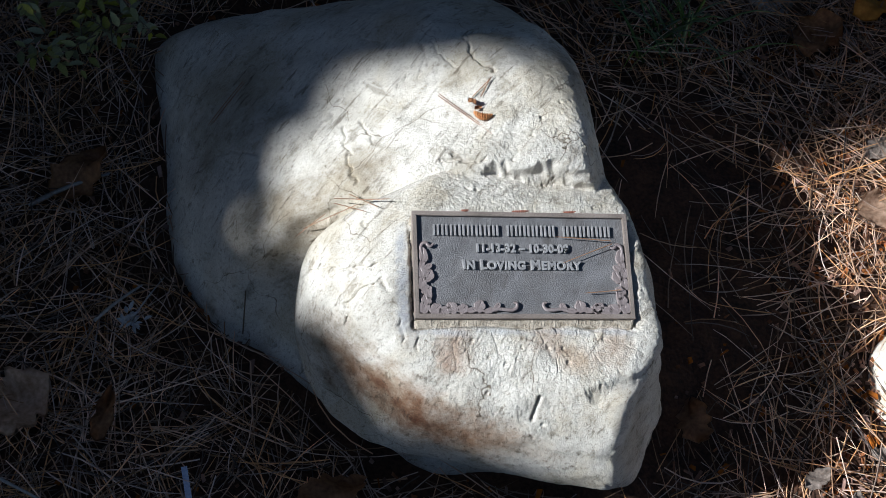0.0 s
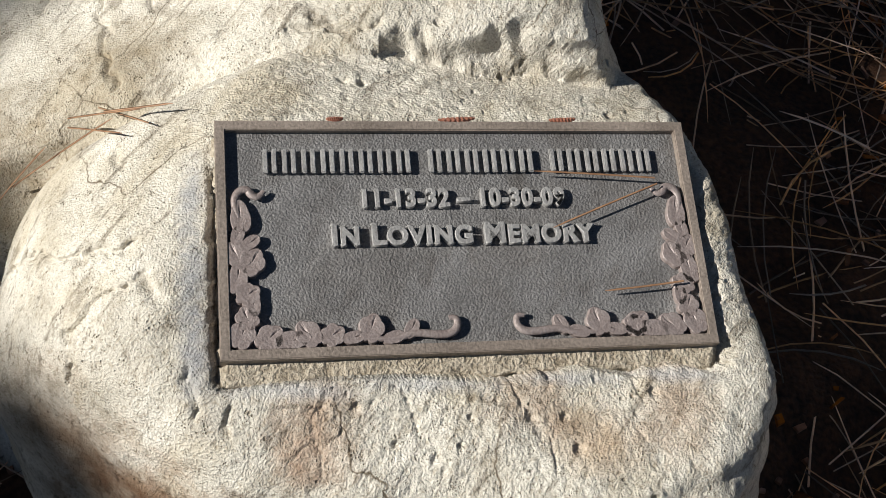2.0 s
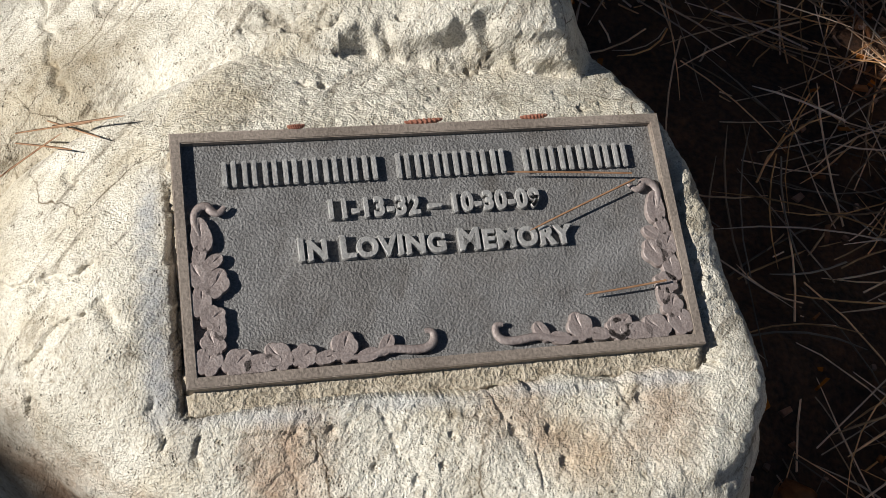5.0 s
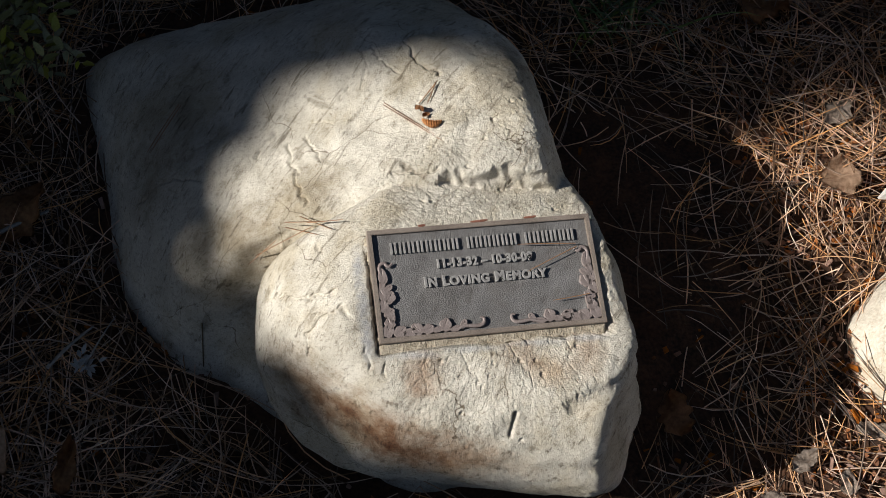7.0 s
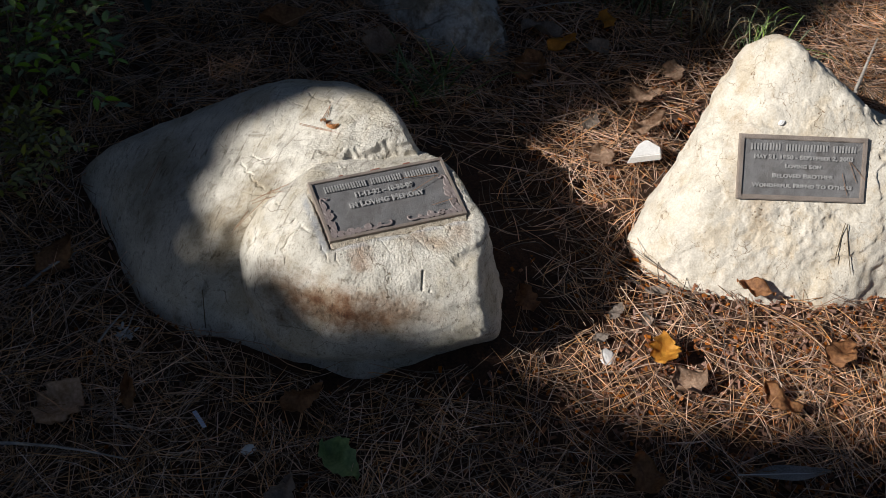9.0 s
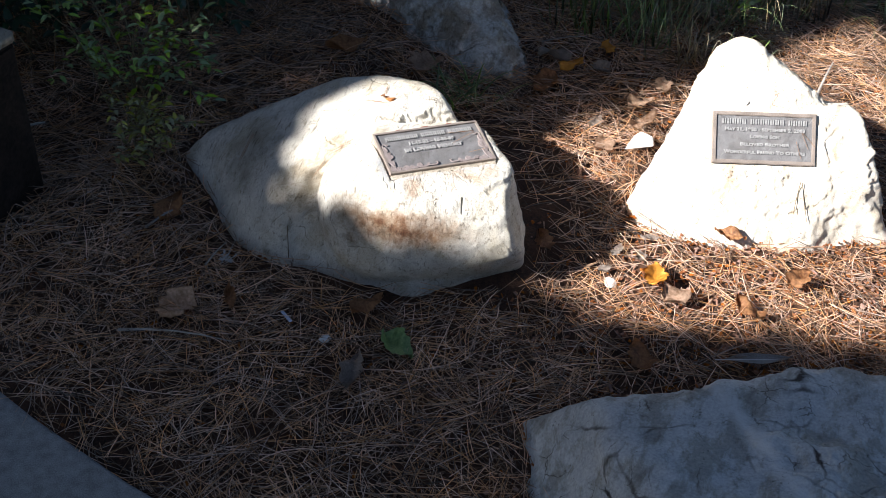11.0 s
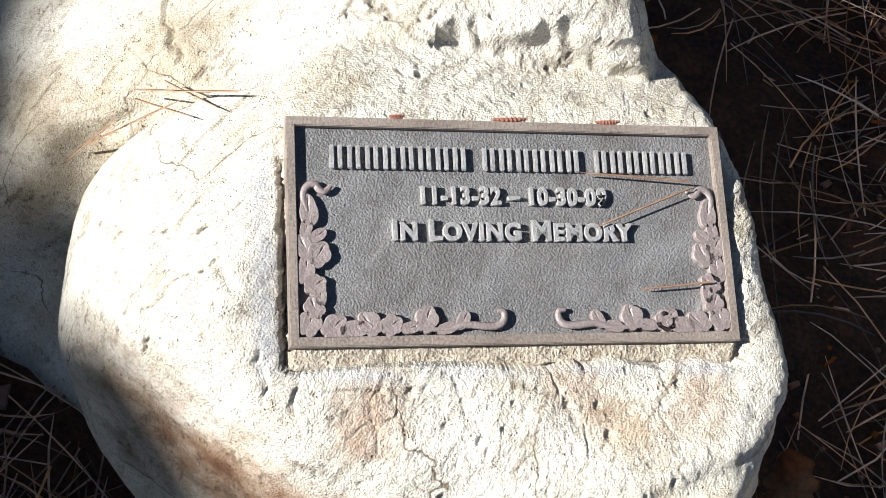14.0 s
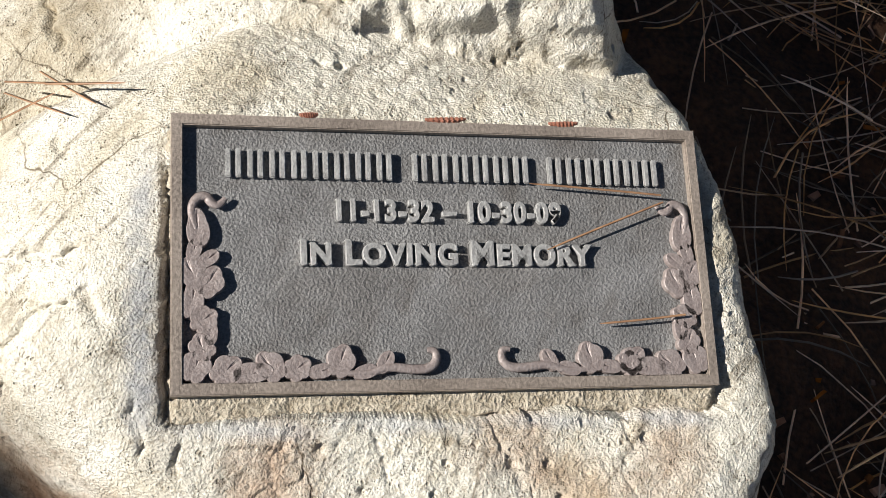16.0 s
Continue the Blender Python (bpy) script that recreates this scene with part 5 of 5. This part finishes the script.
# ---------------------------------------------------------------- plants
def shrub(x, y, reach, height, sprays, leaves, size, mat, label, seed, lean=(0.0, 0.0)):
    r = np.random.default_rng(seed)
    ob = empty("shrub", pose(x, y, 0), label, "shrub")
    lines, bases, heads, tilts, lens = [], [], [], [], []
    for _ in range(sprays):
        a, out = r.uniform(0, 2 * np.pi), reach * r.uniform(0.25, 1.0)
        tip = np.array((math.cos(a) * out + lean[0], math.sin(a) * out + lean[1], height * r.uniform(0.25, 1.0)))
        root = np.array((r.normal(0, reach * 0.15), r.normal(0, reach * 0.15), 0.0))
        lines.append((root, tip, 0.0018))
        for _ in range(3):
            s = r.uniform(0.45, 0.95)
            start = root + (tip - root) * s
            end = start + np.array((r.normal(0, 0.05), r.normal(0, 0.05), r.uniform(-0.01, 0.06))) * (reach / 0.2)
            lines.append((start, end, 0.0009))
            for k in range(leaves):
                q = (k + 1) / leaves
                bases.append(start + (end - start) * q)
                heads.append(math.atan2(end[1] - start[1], end[0] - start[0]) + (1 if k % 2 else -1) * r.uniform(0.5, 1.2))
                tilts.append(r.normal(0.1, 0.35)), lens.append(size * r.uniform(0.55, 1.2))
    if mat in (M_BUSH, M_BUSH_PALE):
        one = leaf_cloud("leaf", np.zeros((1, 3)), np.zeros(1), np.zeros(1), np.ones(1), mat)
        for k in range(sprays):
            branch = part("branch", twigs("branch", lines[4 * k:4 * k + 4], M_STEM), ob)
            for j in range(3 * leaves * k, 3 * leaves * (k + 1)):
                part("leaf", one, branch, m=Matrix.Translation(bases[j]) @ Matrix.Rotation(heads[j], 4, "Z") @ Matrix.Rotation(-tilts[j], 4, "Y") @ Matrix.Scale(lens[j], 4))
        return ob
    part("branchwork", twigs("branchwork", lines, M_STEM), ob)
    part("foliage", leaf_cloud("foliage", np.array(bases), np.array(heads), np.array(tilts), np.array(lens), mat), ob)
    return ob


shrub(-0.355, 0.86, 0.22, 0.30, 24, 6, 0.027, M_BUSH, "small leafy shrub with fresh yellow-green leaves in dim shade", 11)
shrub(-0.345, 0.675, 0.12, 0.12, 17, 6, 0.020, M_BUSH_PALE, "low shrub with small yellowed leaves in dim shade", 12, (0.0, -0.02))
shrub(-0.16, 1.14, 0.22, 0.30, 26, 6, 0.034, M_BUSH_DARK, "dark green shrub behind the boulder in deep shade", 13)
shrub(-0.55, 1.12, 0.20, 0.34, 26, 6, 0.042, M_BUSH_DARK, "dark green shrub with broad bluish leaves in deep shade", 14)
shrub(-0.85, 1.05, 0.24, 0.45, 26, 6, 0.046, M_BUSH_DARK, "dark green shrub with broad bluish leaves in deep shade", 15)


def hedge_bush(x, y, wide, height, count, seed, lean=0.0):
    r = np.random.default_rng(seed)
    ob = empty("hedge_bush", pose(x, y, 0), "tall dense dark green bush, the highest ones with an added sky-screening overhang", "bush")
    p = r.normal(0, 1, (count, 3))
    p /= np.linalg.norm(p, axis=1)[:, None]
    reach = r.uniform(0.35, 1.0, count) ** 0.5 * (1 + 0.22 * vnoise(p + seed, 2.2, seed) + 0.12 * vnoise(p, 5.0, seed))
    p = p * reach[:, None] * np.array((wide, wide * 0.8, height / 2)) + np.array((0, 0, height / 2))
    # upper foliage drawn forward, above the view, to block sky light
    p[:, 1] -= lean * np.clip(p[:, 2] / height - 0.25, 0, 1)
    p = p[p[:, 2] > 0.03]
    n = len(p)
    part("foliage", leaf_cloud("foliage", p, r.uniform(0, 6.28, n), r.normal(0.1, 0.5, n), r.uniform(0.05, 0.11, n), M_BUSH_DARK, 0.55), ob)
    lines = [((r.normal(0, 0.08), r.normal(0, 0.08), 0), (r.uniform(-wide, wide) * 0.8, r.uniform(-wide, wide) * 0.6, height * r.uniform(0.5, 0.95)), 0.012) for _ in range(10)]
    part("branchwork", twigs("branchwork", lines, M_BARK), ob)


# the three over 2 m overhang unseen, added to darken the ground behind
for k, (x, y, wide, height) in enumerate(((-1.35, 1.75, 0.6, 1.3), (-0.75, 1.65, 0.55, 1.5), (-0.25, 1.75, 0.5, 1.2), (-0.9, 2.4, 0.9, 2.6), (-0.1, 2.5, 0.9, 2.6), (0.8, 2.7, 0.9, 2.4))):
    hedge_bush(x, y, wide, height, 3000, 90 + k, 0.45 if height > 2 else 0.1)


def grass_tuft(x, y, reach, height, count, mat, label, seed):
    r = np.random.default_rng(seed)
    verts, faces = [], []
    for _ in range(count):
        a = r.uniform(0, 2 * np.pi)
        bx, by = r.normal(0, reach * 0.25), r.normal(0, reach * 0.25)
        long, up = reach * r.uniform(0.4, 1.1), height * r.uniform(0.4, 1.0)
        wide = r.uniform(0.0013, 0.0034)
        at, steps = len(verts), 6
        for i in range(steps + 1):
            s = i / steps
            px, py, pz = bx + math.cos(a) * long * s, by + math.sin(a) * long * s, up * math.sin(s * 2.3) / math.sin(1.57)
            w = wide * (1 - s * 0.9)
            for k, e in ((-1, 0), (1, 0), (0, -0.6)):
                verts.append((px - math.sin(a) * w * k, py + math.cos(a) * w * k, pz + e * w))
        for i in range(steps):
            for k in range(3):
                p, q = at + i * 3 + k, at + i * 3 + (k + 1) % 3
                faces.append((p, q, q + 3, p + 3))
    ob = new("grass_tuft", mesh_of("grass_tuft", verts, faces, mat))
    ob.matrix_world = pose(x, y, -0.005)
    return tagged(ob, label, "grass")


grass_tuft(0.345, 0.705, 0.11, 0.06, 44, M_GRASS, "small tuft of green grass behind the boulder", 31)
for k, (x, y, reach, height, mat) in enumerate(((0.86, 0.86, 0.16, 0.14, M_GRASS), (0.98, 0.95, 0.2, 0.18, M_STRAW), (1.15, 0.92, 0.2, 0.18, M_GRASS), (1.3, 1.0, 0.22, 0.2, M_GRASS),
                                             (0.80, 1.12, 0.2, 0.17, M_GRASS), (1.0, 1.25, 0.24, 0.22, M_STRAW), (1.2, 1.3, 0.24, 0.22, M_GRASS), (0.93, 0.74, 0.12, 0.12, M_STRAW),
                                             (1.45, 1.15, 0.24, 0.22, M_GRASS), (0.72, 1.35, 0.2, 0.16, M_GRASS), (1.0, 0.62, 0.12, 0.10, M_GRASS))):
    grass_tuft(x, y, reach, height, 46, mat, "tuft of long green grass in shade" if mat is M_GRASS else "tuft of dry straw-coloured grass in shade", 40 + k)


r_grass = random.Random(5)
for k in range(26):
    x, y = r_grass.uniform(0.72, 1.7), r_grass.uniform(0.78, 1.5)
    if x < 1.1 and y < 0.85:
        continue
    straw = k % 3 == 0
    grass_tuft(x, y, r_grass.uniform(0.12, 0.26), r_grass.uniform(0.10, 0.22), 30, M_STRAW if straw else M_GRASS, "tuft of dry straw-coloured grass in shade" if straw else "tuft of long green grass in shade", 70 + k)


def fern_frond():
    ob = empty("fern_frond", pose(1.06, 0.80, 0.085, 0, -25, 8), "pale yellow-green serrated frond catching sunlight above the grass", "fern")
    n = 20
    bases = np.array([(0.014 + k * 0.0085, 0.0, 0.0) for k in range(n) for _ in (0, 1)])
    heads = np.array([side * 1.15 for _ in range(n) for side in (-1, 1)])
    lens = np.array([0.022 * math.sin(math.pi * (0.16 + 0.78 * k / n)) for k in range(n) for _ in (0, 1)])
    part("blade", leaf_cloud("blade", bases, heads, np.full(2 * n, 0.1), lens, M_FERN, 0.95), ob)
    part("stem", twigs("stem", [((-0.08, 0, -0.055), (0.02, 0, 0), 0.0015), ((0.0, 0, 0), (0.19, 0, 0), 0.0012)], M_STEM), ob)


fern_frond()


# ---------------------------------------------------------------- the dark pedestal at the path
pedestal = empty("stone_pedestal", pose(-0.746, 0.582, 0, 0, 0, 50.5), "dark stained stone pedestal with a pale carved top", "pedestal")
bm = box_bm(-0.13, 0.13, -0.13, 0.13, -0.02, 0.316, 0.006)
for v in bm.verts:
    if v.co.z > 0.2:
        v.co.x *= 0.97
        v.co.y *= 0.97
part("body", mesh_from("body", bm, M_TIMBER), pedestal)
bm = box_bm(-0.128, 0.128, -0.128, 0.128, 0.317, 0.340, 0.004)
bmesh.ops.subdivide_edges(bm, edges=[e for e in bm.edges if e.calc_length() > 0.1], cuts=14, use_grid_fill=True)
for v in bm.verts:
    v.co += Vector((1, 1, 0.5)) * 0.004 * noise.noise(v.co * 55)
part("cap", mesh_from("cap", bm, M_ROCK_D, True), pedestal, "pale grey stone cap")
for x, y, radius in ((0.088, -0.100, 0.017), (0.062, -0.080, 0.017), (0.02, -0.07, 0.024), (0.07, -0.02, 0.022)):
    bm = bmesh.new()
    rows = []
    for i in range(29):
        a = 5.2 * i / 28
        c = Vector((radius * math.cos(a) * (1 - 0.05 * a), radius * math.sin(a) * (1 - 0.05 * a), 0))
        out = Vector((math.cos(a), math.sin(a), 0))
        w = 0.0045 * math.sin(math.pi * (0.08 + 0.84 * i / 28))
        rows.append([bm.verts.new(c + out * w * u + Vector((0, 0, 0.007 * h))) for u, h in ((-1, -0.3), (-0.7, 0.8), (0.0, 1.0), (0.7, 0.8), (1, -0.3))])
    for one, two in zip(rows, rows[1:]):
        for k in range(4):
            bm.faces.new((one[k], two[k], two[k + 1], one[k + 1]))
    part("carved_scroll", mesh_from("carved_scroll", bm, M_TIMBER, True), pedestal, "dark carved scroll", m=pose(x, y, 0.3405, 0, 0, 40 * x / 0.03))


# ---------------------------------------------------------------- the pine that shades the place
SIDE = Vector((0, 0, 1)).cross(SUN).normalized()
RISE = SUN.cross(SIDE).normalized()
if RISE.z < 0:
    RISE = -RISE


def gap_in_crown(y, w):
    """The opening between the boughs through which the sun falls: pointed below, wider above."""
    upper = np.interp(w, (0.030, 0.115, 0.17, 0.29, 0.36, 0.51, 0.85), (0.36, 0.51, 0.526, 0.486, 0.495, 0.550, 0.665))
    lower = np.interp(w, (0.032, 0.062, 0.105, 0.14, 0.18, 0.29, 0.45, 0.85), (0.34, 0.244, 0.155, 0.08, -0.06, -0.18, -0.34, -0.6))
    return (y < upper + 0.01) & (y > lower - 0.01) & (w > 0.03) & (w < 0.92)


def pine():
    ob = empty("pine_tree", pose(-7.4, 0.4, 0), "tall pine tree whose boughs shade the boulders", "tree")
    r = np.random.default_rng(61)
    count = 62000
    y, w = r.uniform(-3.4, 4.0, count), r.uniform(-2.2, 2.8, count)
    ragged = 1 + 0.22 * vnoise(np.stack((y, w, 0 * y), -1), 1.3, 71) + 0.12 * vnoise(np.stack((y, w, 0 * y), -1), 4.0, 73)
    ok = ~gap_in_crown(y, w) & (((y - 0.3) / 3.3) ** 2 + ((w - 0.2) / 2.2) ** 2 < ragged)
    y, w = y[ok], w[ok]
    deep = r.uniform(6.5, 7.7, len(y))
    d, rise = np.array(SUN), np.array(RISE)
    # sunward from the place: y across, w up along the rise
    p = -deep[:, None] * d + w[:, None] * rise + np.array(SIDE) * y[:, None]
    p = p - np.array((-7.4, 0.4, 0))
    head, tilt, size = r.uniform(0, 6.28, len(y)), r.uniform(-1.2, 1.2, len(y)), r.uniform(0.10, 0.17, len(y))
    p -= 0.5 * size[:, None] * np.stack((np.cos(head) * np.cos(tilt), np.sin(head) * np.cos(tilt), np.sin(tilt)), -1)
    part("crown", leaf_cloud("crown", p, head, tilt, size, M_PINE, 0.8), ob)
    part("trunk", twigs("trunk", [((0, -2.2, -0.1), (0.2, -2.3, 9.0), 0.22)], M_BARK), ob)
    for k in range(12):
        z = 1.9 + 0.1 * k if k < 8 else 6.4 + 0.2 * k
        part("limb", twigs("limb", [((0.1, -2.2, z), (1.6 + 0.1 * (k % 3), -2.0 + 0.42 * k, z + 0.4), 0.05)], M_BARK), ob)


pine()
